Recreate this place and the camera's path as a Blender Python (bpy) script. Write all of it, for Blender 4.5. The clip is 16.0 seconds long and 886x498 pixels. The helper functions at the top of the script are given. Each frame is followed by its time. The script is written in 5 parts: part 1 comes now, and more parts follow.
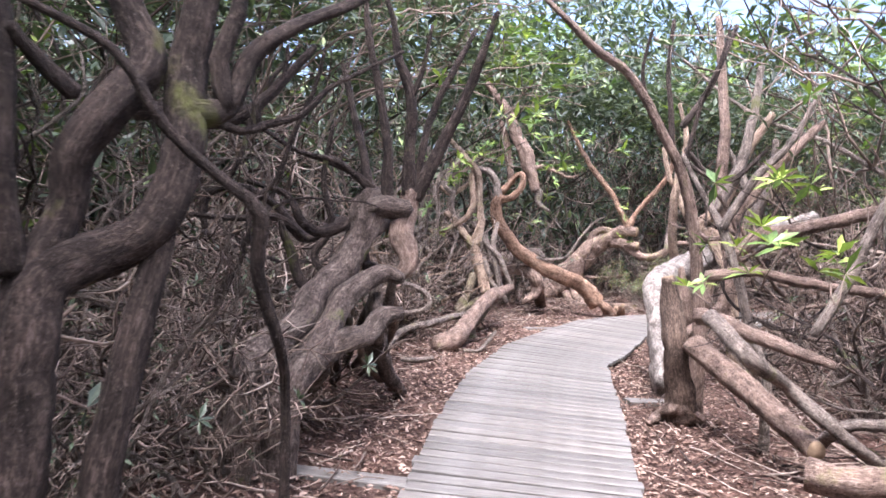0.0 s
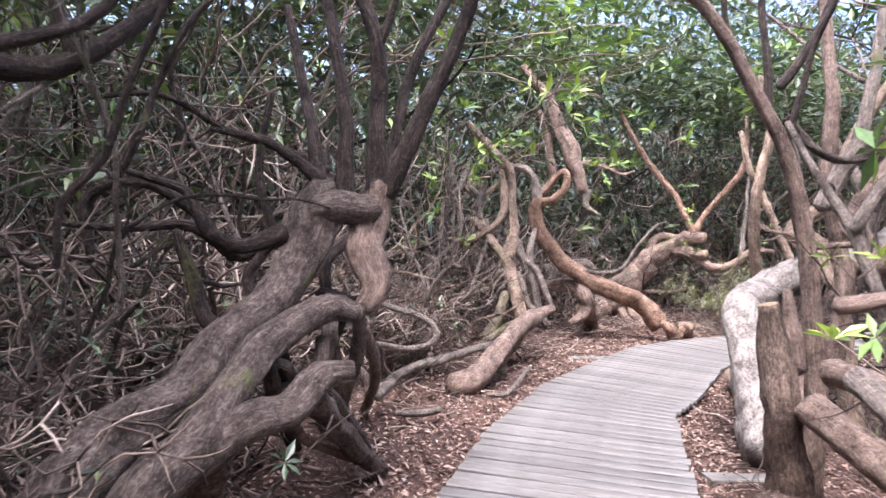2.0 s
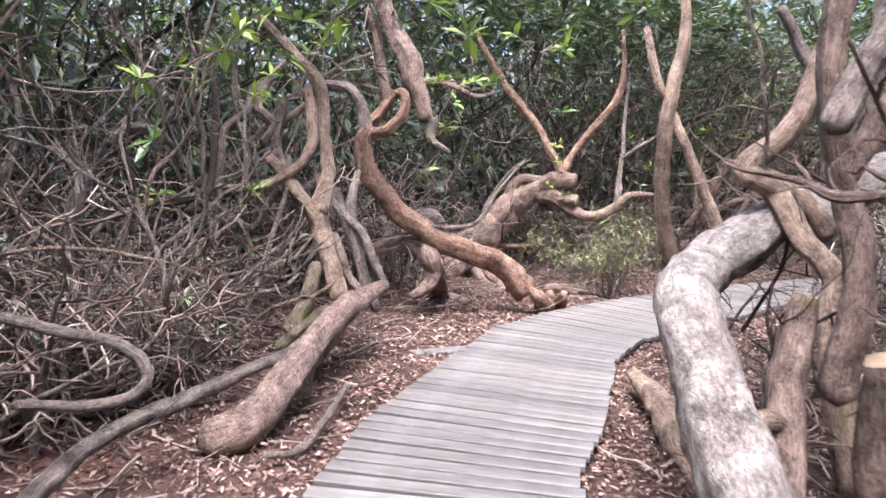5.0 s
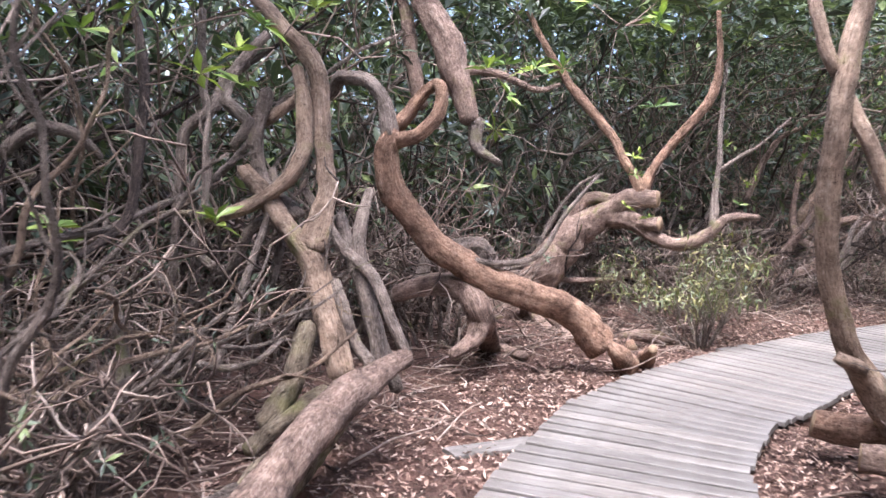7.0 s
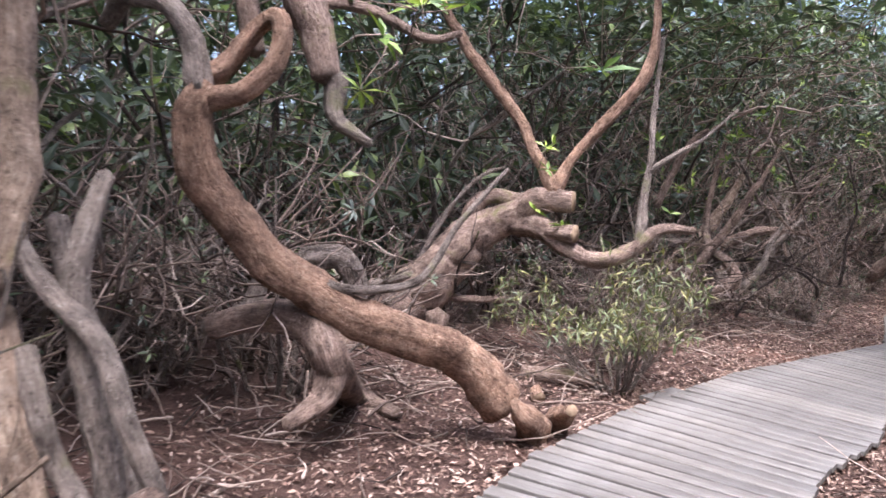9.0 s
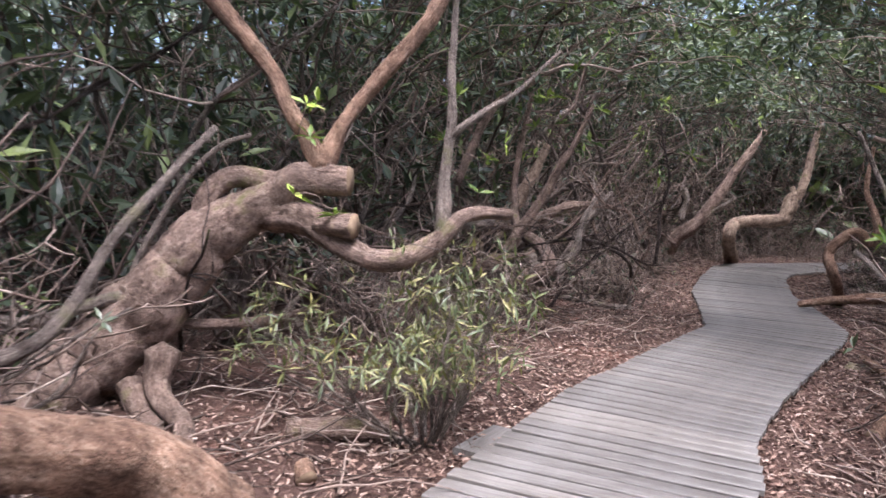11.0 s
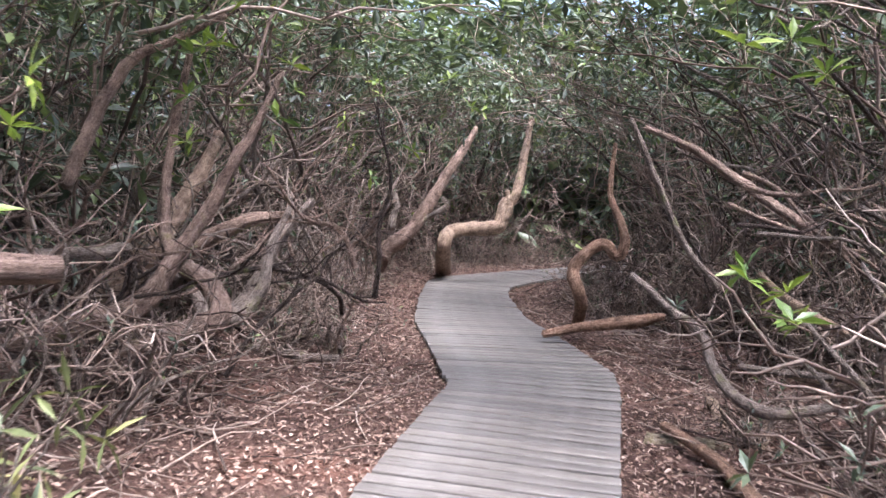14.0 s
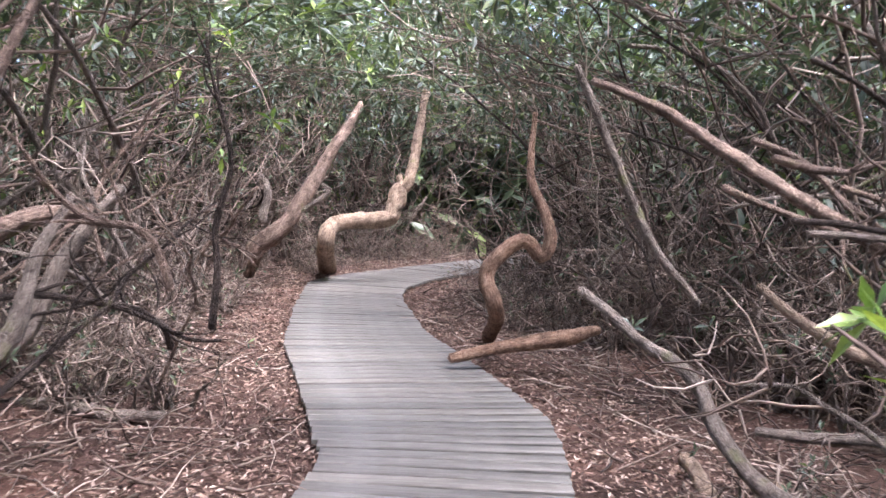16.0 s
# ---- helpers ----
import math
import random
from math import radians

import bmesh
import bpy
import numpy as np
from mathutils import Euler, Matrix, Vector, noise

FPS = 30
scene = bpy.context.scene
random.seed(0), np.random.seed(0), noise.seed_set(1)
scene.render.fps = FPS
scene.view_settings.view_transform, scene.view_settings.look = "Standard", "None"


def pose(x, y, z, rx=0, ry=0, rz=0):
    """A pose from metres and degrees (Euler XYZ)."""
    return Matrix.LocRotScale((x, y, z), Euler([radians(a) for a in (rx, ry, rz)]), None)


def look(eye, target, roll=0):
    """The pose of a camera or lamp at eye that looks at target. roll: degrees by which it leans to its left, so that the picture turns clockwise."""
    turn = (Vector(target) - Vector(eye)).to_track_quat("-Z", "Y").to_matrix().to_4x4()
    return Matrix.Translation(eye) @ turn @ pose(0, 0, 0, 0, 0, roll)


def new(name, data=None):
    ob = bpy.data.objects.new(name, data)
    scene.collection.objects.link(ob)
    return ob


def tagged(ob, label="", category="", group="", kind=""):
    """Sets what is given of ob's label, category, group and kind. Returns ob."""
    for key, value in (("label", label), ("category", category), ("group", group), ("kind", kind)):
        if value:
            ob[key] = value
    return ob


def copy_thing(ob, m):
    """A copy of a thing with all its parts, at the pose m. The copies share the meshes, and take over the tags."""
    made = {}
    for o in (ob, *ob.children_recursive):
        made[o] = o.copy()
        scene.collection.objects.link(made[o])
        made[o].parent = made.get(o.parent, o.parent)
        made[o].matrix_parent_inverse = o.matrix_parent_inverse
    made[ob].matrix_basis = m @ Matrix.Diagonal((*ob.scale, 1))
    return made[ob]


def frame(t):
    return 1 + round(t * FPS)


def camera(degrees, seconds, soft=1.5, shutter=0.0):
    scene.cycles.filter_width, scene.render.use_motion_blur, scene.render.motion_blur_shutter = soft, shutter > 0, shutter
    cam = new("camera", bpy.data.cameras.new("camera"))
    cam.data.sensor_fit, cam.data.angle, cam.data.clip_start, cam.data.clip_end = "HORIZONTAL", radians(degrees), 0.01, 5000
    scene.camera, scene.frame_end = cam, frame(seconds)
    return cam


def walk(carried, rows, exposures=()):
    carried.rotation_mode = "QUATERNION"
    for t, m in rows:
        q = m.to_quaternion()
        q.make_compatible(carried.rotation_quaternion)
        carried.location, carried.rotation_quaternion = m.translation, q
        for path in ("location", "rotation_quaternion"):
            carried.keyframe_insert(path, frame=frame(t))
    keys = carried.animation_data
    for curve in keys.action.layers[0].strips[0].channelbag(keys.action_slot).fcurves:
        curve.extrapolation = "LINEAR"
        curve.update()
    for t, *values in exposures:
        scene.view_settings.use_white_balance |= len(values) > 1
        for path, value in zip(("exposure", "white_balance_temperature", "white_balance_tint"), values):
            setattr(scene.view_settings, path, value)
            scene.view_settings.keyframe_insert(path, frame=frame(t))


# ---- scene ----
# camera: seconds, x, y, z, pitch, lean, heading
cam = camera(58.9, 16.0, shutter=0.4)
KELVIN, TINT = 5600, 17
PATH = [
    (0.0, 0.000, 0.000, 1.268, -2.66, -4.56, -0.00),
    (0.5, 0.095, 0.392, 1.263, -3.01, -1.65, 0.04),
    (1.0, 0.214, 0.815, 1.275, -2.82, -2.81, 1.74),
    (1.5, 0.248, 1.238, 1.279, -2.03, -3.62, 3.20),
    (2.0, 0.311, 1.644, 1.255, -2.24, -3.55, 4.09),
    (2.5, 0.369, 2.028, 1.252, -4.10, -2.98, 5.71),
    (3.0, 0.377, 2.444, 1.264, -4.44, -2.22, 5.01),
    (3.5, 0.465, 2.866, 1.265, -3.75, -2.08, 4.20),
    (4.0, 0.495, 3.259, 1.248, -4.83, -2.62, -1.90),
    (4.5, 0.543, 3.657, 1.246, -5.90, -3.20, -7.31),
    (7.0, 0.806, 5.740, 1.240, -4.66, -2.68, -3.28),
    (7.5, 0.870, 6.195, 1.237, -4.56, -2.85, -3.31),
    (8.0, 0.946, 6.616, 1.246, -4.75, -4.20, -5.55),
    (10.5, 1.577, 8.526, 1.286, -5.29, -4.17, -21.97),
    (11.0, 1.819, 8.917, 1.259, -5.24, -3.84, -26.03),
    (11.5, 2.014, 9.333, 1.230, -5.99, -4.13, -28.96),
    (12.0, 2.253, 9.688, 1.251, -5.39, -4.45, -36.13),
    (12.5, 2.543, 10.011, 1.266, -3.99, -4.06, -38.04),
    (13.0, 2.774, 10.360, 1.279, -4.00, -3.56, -45.43),
    (13.5, 3.086, 10.656, 1.260, -3.79, -3.21, -47.66),
    (14.0, 3.387, 10.969, 1.268, -3.52, -3.63, -47.93),
    (14.5, 3.687, 11.269, 1.276, -3.57, -4.08, -49.97),
    (15.0, 4.031, 11.530, 1.287, -3.44, -4.57, -50.39),
    (15.5, 4.357, 11.794, 1.293, -3.23, -4.69, -55.09),
    (16.0, 4.774, 12.044, 1.263, -3.95, -3.03, -55.84),
]
walk(cam, [(t, pose(x, y, z, 90 + pitch, lean, heading)) for t, x, y, z, pitch, lean, heading in PATH],
     [(t, stops, KELVIN, TINT) for t, stops in ((0.0, 2.3), (2.5, 2.3), (4.5, 2.3), (8.0, 2.2), (11.0, 1.85), (13.0, 2.25), (16.0, 2.95))])

# ---- light ----
SUN_EL, SUN_AZ = 68.0, 196.0
world = bpy.data.worlds.new("sky")
scene.world = world
world.use_nodes = True
wn = world.node_tree
sky = wn.nodes.new("ShaderNodeTexSky")
sky.sky_type, sky.sun_disc = "NISHITA", False
sky.sun_elevation, sky.sun_rotation = radians(SUN_EL), radians(SUN_AZ)
sky.air_density, sky.dust_density, sky.ozone_density = 0.8, 6.0, 1.0
wn.links.new(sky.outputs[0], wn.nodes["Background"].inputs[0])
wn.nodes["Background"].inputs[1].default_value = 0.15
sun_data = bpy.data.lights.new("sun", "SUN")
sun_data.energy, sun_data.angle, sun_data.color = 2.2, radians(28), (1.0, 0.95, 0.87)
sun = new("sun", sun_data)
SUN_WAY = Vector((math.sin(radians(SUN_AZ)) * math.cos(radians(SUN_EL)), math.cos(radians(SUN_AZ)) * math.cos(radians(SUN_EL)), math.sin(radians(SUN_EL))))
sun.matrix_world = look(SUN_WAY * 40, (0, 0, 0))


# ---- materials ----
def shader(name, rough=0.8, spec=0.3):
    m = bpy.data.materials.new(name)
    m.use_nodes = True
    nt = m.node_tree
    b = nt.nodes["Principled BSDF"]
    b.inputs["Roughness"].default_value = rough
    b.inputs["Specular IOR Level"].default_value = spec
    return m, nt, b


def noise_node(nt, scale, detail=4, vec=None, rough=0.6):
    n = nt.nodes.new("ShaderNodeTexNoise")
    n.inputs["Scale"].default_value, n.inputs["Detail"].default_value, n.inputs["Roughness"].default_value = scale, detail, rough
    if vec is not None:
        nt.links.new(vec, n.inputs["Vector"])
    return n.outputs["Fac"]


def ramp(nt, fac, stops):
    r = nt.nodes.new("ShaderNodeValToRGB")
    while len(r.color_ramp.elements) < len(stops):
        r.color_ramp.elements.new(0.5)
    for e, (p, c) in zip(r.color_ramp.elements, stops):
        e.position, e.color = p, (*c, 1)
    nt.links.new(fac, r.inputs[0])
    return r.outputs[0]


def mix(nt, fac, a, b, blend="MIX"):
    n = nt.nodes.new("ShaderNodeMix")
    n.data_type, n.blend_type = "RGBA", blend
    for sock, v in ((n.inputs["Factor"], fac), (n.inputs["A"], a), (n.inputs["B"], b)):
        if isinstance(v, (int, float)):
            sock.default_value = v
        elif isinstance(v, tuple):
            sock.default_value = (*v, 1)
        else:
            nt.links.new(v, sock)
    return n.outputs["Result"]


def bump(nt, bsdf, height, strength, dist):
    n = nt.nodes.new("ShaderNodeBump")
    n.inputs["Strength"].default_value, n.inputs["Distance"].default_value = strength, dist
    nt.links.new(height, n.inputs["Height"])
    nt.links.new(n.outputs[0], bsdf.inputs["Normal"])


def coords(nt, scale=(1, 1, 1), which="Object"):
    c = nt.nodes.new("ShaderNodeTexCoord")
    m = nt.nodes.new("ShaderNodeMapping")
    m.inputs["Scale"].default_value = scale
    nt.links.new(c.outputs[which], m.inputs[0])
    return m.outputs[0]


def bark(name, dark, mid, light, moss=0.0):
    """Flaking bark: long fibres along the limb (UV), scaly patches, pale lichen and moss."""
    m, nt, b = shader(name, 0.82, 0.25)
    uv = coords(nt, (5, 1.6, 1), "UV")
    ob = coords(nt)
    fibre = noise_node(nt, 3.0, 7, uv, 0.75)
    flake = noise_node(nt, 5.0, 6, coords(nt, (9, 5, 1), "UV"), 0.75)
    patch = noise_node(nt, 9, 6, ob, 0.7)
    grain = noise_node(nt, 70, 4, ob, 0.75)
    col = ramp(nt, mix(nt, 0.55, fibre, flake), [(0.36, dark), (0.5, mid), (0.62, light)])
    scal = ramp(nt, patch, [(0.34, (0.42, 0.39, 0.37)), (0.5, (0.95, 0.93, 0.92)), (0.66, (1.5, 1.47, 1.44))])
    col = mix(nt, 1.0, col, scal, "MULTIPLY")
    spots = ramp(nt, grain, [(0.58, (0, 0, 0)), (0.70, (0.5, 0.5, 0.5))])
    col = mix(nt, spots, col, tuple(min(1, c * 1.6 + 0.04) for c in light))
    pits = ramp(nt, grain, [(0.34, (0.35, 0.33, 0.32)), (0.43, (1, 1, 1))])
    col = mix(nt, 1.0, col, pits, "MULTIPLY")
    if moss:
        g = ramp(nt, noise_node(nt, 4.5, 4, ob), [(0.62 - moss * 0.2, (0, 0, 0)), (0.72, (0.8, 0.8, 0.8))])
        col = mix(nt, g, col, (0.13, 0.14, 0.035))
    nt.links.new(col, b.inputs["Base Color"])
    h = mix(nt, 0.4, mix(nt, 0.5, fibre, flake), mix(nt, 0.5, grain, patch))
    bump(nt, b, h, 1.0, 0.07)
    return m


RED = bark("bark_red", (0.085, 0.058, 0.045), (0.25, 0.175, 0.138), (0.43, 0.335, 0.275), 0.06)
ORANGE = bark("bark_orange", (0.11, 0.06, 0.04), (0.30, 0.185, 0.125), (0.47, 0.335, 0.245))
TAN = bark("bark_tan", (0.13, 0.09, 0.065), (0.36, 0.26, 0.19), (0.52, 0.42, 0.33), 0.05)
GREY = bark("bark_grey", (0.08, 0.062, 0.052), (0.235, 0.19, 0.16), (0.42, 0.36, 0.31), 0.08)
# DARK, BURL: shade worked into the bark colour, mainly for left-side trees
DARK = bark("bark_shaded", (0.018, 0.012, 0.010), (0.06, 0.043, 0.036), (0.17, 0.13, 0.108), 0.03)
BURL = bark("bark_burl_shaded", (0.035, 0.025, 0.021), (0.13, 0.098, 0.082), (0.32, 0.26, 0.22), 0.02)
MOSS = bark("bark_mossy", (0.08, 0.06, 0.04), (0.26, 0.21, 0.15), (0.42, 0.36, 0.28), 0.6)
PALE = bark("bark_weathered", (0.13, 0.105, 0.088), (0.30, 0.262, 0.232), (0.46, 0.42, 0.385))
CHAR = bark("wood_charred", (0.03, 0.022, 0.018), (0.15, 0.105, 0.08), (0.30, 0.22, 0.17))


def island(nt):
    g = nt.nodes.new("ShaderNodeNewGeometry")
    return g.outputs["Random Per Island"]


def make_leaf(name, stops, shine=0.38):
    m, nt, b = shader(name, shine, 0.5)
    col = ramp(nt, island(nt), stops)
    vein = ramp(nt, noise_node(nt, 60, 3, coords(nt)), [(0.3, (0.8, 0.8, 0.8)), (0.7, (1.15, 1.15, 1.1))])
    col = mix(nt, 1.0, col, vein, "MULTIPLY")
    nt.links.new(col, b.inputs["Base Color"])
    tr = nt.nodes.new("ShaderNodeBsdfTranslucent")
    nt.links.new(mix(nt, 1.0, col, (1.25, 1.4, 0.75), "MULTIPLY"), tr.inputs[0])
    mx = nt.nodes.new("ShaderNodeMixShader")
    mx.inputs[0].default_value = 0.22
    nt.links.new(b.outputs[0], mx.inputs[1])
    nt.links.new(tr.outputs[0], mx.inputs[2])
    nt.links.new(mx.outputs[0], nt.nodes["Material Output"].inputs[0])
    return m


LEAF = make_leaf("leaf_green", [(0.0, (0.035, 0.047, 0.035)), (0.5, (0.075, 0.096, 0.062)), (0.88, (0.12, 0.15, 0.085)), (1.0, (0.24, 0.29, 0.10))])
# brighter copy of LEAF: sunlight on the leaves is put into the colour
LEAF_LIGHT = make_leaf("leaf_bright_as_lit", [(0.0, (0.07, 0.115, 0.04)), (0.6, (0.14, 0.21, 0.05)), (1.0, (0.31, 0.38, 0.07))])
LEAF_BUSH = make_leaf("leaf_bush", [(0.0, (0.06, 0.075, 0.033)), (0.6, (0.13, 0.145, 0.058)), (1.0, (0.29, 0.25, 0.10))], 0.5)


def make_twig(name, stops):
    m, nt, b = shader(name, 0.85, 0.2)
    col = ramp(nt, island(nt), stops)
    n = ramp(nt, noise_node(nt, 30, 4, coords(nt)), [(0.3, (0.6, 0.58, 0.55)), (0.7, (1.3, 1.25, 1.2))])
    nt.links.new(mix(nt, 1.0, col, n, "MULTIPLY"), b.inputs["Base Color"])
    return m


TWIG = make_twig("twig", [(0.0, (0.05, 0.036, 0.031)), (0.45, (0.15, 0.112, 0.094)), (0.8, (0.29, 0.225, 0.192)), (1.0, (0.48, 0.40, 0.35))])
LITTER = make_twig("leaf_litter", [(0.0, (0.055, 0.036, 0.03)), (0.35, (0.17, 0.11, 0.088)), (0.7, (0.28, 0.195, 0.158)), (1.0, (0.43, 0.34, 0.29))])

SOIL, nt, b = shader("soil", 0.95, 0.1)
p = coords(nt)
soil_a = ramp(nt, noise_node(nt, 0.9, 6, p), [(0.35, (0.075, 0.048, 0.041)), (0.55, (0.14, 0.088, 0.073)), (0.7, (0.21, 0.115, 0.088))])
soil_b = ramp(nt, noise_node(nt, 45, 6, p, 0.75), [(0.3, (0.5, 0.48, 0.46)), (0.7, (1.4, 1.35, 1.3))])
nt.links.new(mix(nt, 1.0, soil_a, soil_b, "MULTIPLY"), b.inputs["Base Color"])
bump(nt, b, noise_node(nt, 60, 6, p, 0.75), 1.0, 0.03)

PLANK, nt, b = shader("weathered_plank", 0.6, 0.4)
p = coords(nt, (1.5, 45, 20))
grain = noise_node(nt, 1.6, 6, p, 0.7)
info = nt.nodes.new("ShaderNodeObjectInfo")
tone = ramp(nt, info.outputs["Random"], [(0.0, (0.78, 0.77, 0.75)), (0.5, (1.0, 0.99, 0.97)), (1.0, (1.2, 1.17, 1.12))])
wood = ramp(nt, grain, [(0.25, (0.075, 0.069, 0.063)), (0.5, (0.148, 0.137, 0.128)), (0.75, (0.225, 0.21, 0.199))])
dirt = ramp(nt, noise_node(nt, 5, 5, coords(nt, (1, 1, 1))), [(0.35, (0.72, 0.69, 0.66)), (0.65, (1.1, 1.1, 1.1))])
nt.links.new(mix(nt, 1.0, mix(nt, 1.0, wood, tone, "MULTIPLY"), dirt, "MULTIPLY"), b.inputs["Base Color"])
bump(nt, b, grain, 0.7, 0.006)
BEAM = bark("damp_timber", (0.03, 0.026, 0.022), (0.08, 0.07, 0.06), (0.15, 0.135, 0.12), 0.2)
CUT, nt, b = shader("sawn_wood", 0.8, 0.2)
nt.links.new(ramp(nt, noise_node(nt, 20, 5, coords(nt)), [(0.3, (0.13, 0.085, 0.055)), (0.7, (0.30, 0.215, 0.14))]), b.inputs["Base Color"])

# ---- plan: the two edges of the boardwalk ----
LEFT = [(-1.2, -3.0), (-0.5, 0.0), (-0.1, 3.4), (0.05, 4.73), (0.32, 6.4), (0.76, 7.9), (1.39, 9.3), (1.85, 10.22), (2.43, 10.95), (3.25, 11.72), (3.84, 12.18), (4.67, 12.83),
        (5.61, 13.4), (6.57, 13.97), (7.5, 14.52), (8.2, 15.32), (9.42, 16.72), (11.0, 18.15), (12.5, 19.4), (13.5, 19.78), (15.5, 20.06), (18.0, 20.3), (23.0, 20.5)]
RIGHT = [(0.1, -3.0), (0.72, 0.0), (1.05, 3.65), (1.33, 5.3), (1.63, 7.2), (1.92, 7.72), (2.5, 9.2), (2.93, 9.88), (3.36, 10.22), (3.93, 10.78), (4.65, 11.27), (5.05, 11.68), (5.6, 12.07),
         (6.75, 12.75), (8.38, 13.66), (8.9, 14.02), (9.7, 14.95), (10.63, 16.12), (11.95, 17.35), (12.55, 17.86), (13.25, 18.3), (14.3, 18.65), (16.5, 19.0), (18.0, 19.2), (23.0, 19.3)]


def resample(line, step):
    a = np.array(line, float)
    d = np.concatenate([[0], np.cumsum(np.linalg.norm(np.diff(a[:, :2], axis=0), axis=1))])
    s = np.arange(0, d[-1], step)
    return np.stack([np.interp(s, d, a[:, k]) for k in range(a.shape[1])], 1)


EDGE_L, EDGE_R = resample(LEFT, 0.05), resample(RIGHT, 0.05)
MIDS = []
for q in EDGE_L[::4]:
    w = EDGE_R[np.argmin(((EDGE_R - q) ** 2).sum(1))]
    MIDS.append((q + w) / 2)
MIDS = resample(MIDS, 0.1)


GRID_X, GRID_Y = np.meshgrid(np.arange(-14, 34, 0.1), np.arange(-10, 36, 0.1))
NEAR = np.full(GRID_X.shape, 1e9)
for q in MIDS[::2]:
    NEAR = np.minimum(NEAR, (GRID_X - q[0]) ** 2 + (GRID_Y - q[1]) ** 2)
NEAR = np.sqrt(NEAR)
NEAR_ARRAY, NEAR = NEAR, NEAR.tolist()


def from_walk(x, y):
    """Distance from the boardwalk's centre line, looked up on a fine grid."""
    i, j = (y + 10) * 10, (x + 14) * 10
    a, c = min(max(int(i), 0), 458), min(max(int(j), 0), 478)
    u, w = min(max(i - a, 0), 1), min(max(j - c, 0), 1)
    return (NEAR[a][c] * (1 - w) + NEAR[a][c + 1] * w) * (1 - u) + (NEAR[a + 1][c] * (1 - w) + NEAR[a + 1][c + 1] * w) * u


def ground_z(x, y):
    d = from_walk(x, y) if -8 < x < 28 and -8 < y < 28 else 5
    k = min(1, max(0, (d - 0.6) / 0.8))
    z = -0.07 + k * (0.07 * noise.noise((x * 0.6, y * 0.6, 0)) + 0.03 * noise.noise((x * 2.1, y * 2.1, 3)))
    return z + 0.012 * noise.noise((x * 6, y * 6, 5)) + 0.02 * k


# ---- mesh helpers ----
def link_mesh(name, verts, faces, mat, parent=None, label="", uvs=None, mats=None, smooth=True):
    me = bpy.data.meshes.new(name)
    me.from_pydata(verts, [], faces)
    for m in (mat if isinstance(mat, (list, tuple)) else [mat]):
        me.materials.append(m)
    if uvs is not None:
        layer = me.uv_layers.new(name="UVMap")
        idx = np.zeros(len(me.loops), dtype=np.int32)
        me.loops.foreach_get("vertex_index", idx)
        layer.data.foreach_set("uv", np.asarray(uvs, dtype=np.float32)[idx].ravel())
    if mats is not None:
        me.polygons.foreach_set("material_index", mats)
    if smooth:
        me.polygons.foreach_set("use_smooth", [True] * len(me.polygons))
    me.update()
    ob = new(name, me)
    if parent is not None:
        ob.parent = parent
    if label:
        ob["label"] = label
    return ob


def spline(points, per):
    """Catmull-Rom through rows of x, y, z, radius."""
    a = np.array(points, float)
    a = np.vstack([2 * a[0] - a[1], a, 2 * a[-1] - a[-2]])
    a[0, 3], a[-1, 3] = a[1, 3], a[-2, 3]
    out = []
    for i in range(1, len(a) - 2):
        p0, p1, p2, p3 = a[i - 1:i + 3]
        n = max(2, int(np.linalg.norm(p2[:3] - p1[:3]) / per))
        for t in np.linspace(0, 1, n, endpoint=False):
            out.append(0.5 * (2 * p1 + (p2 - p0) * t + (2 * p0 - 5 * p1 + 4 * p2 - p3) * t * t + (3 * p1 - p0 - 3 * p2 + p3) * t ** 3))
    out.append(a[-2])
    return np.array(out)


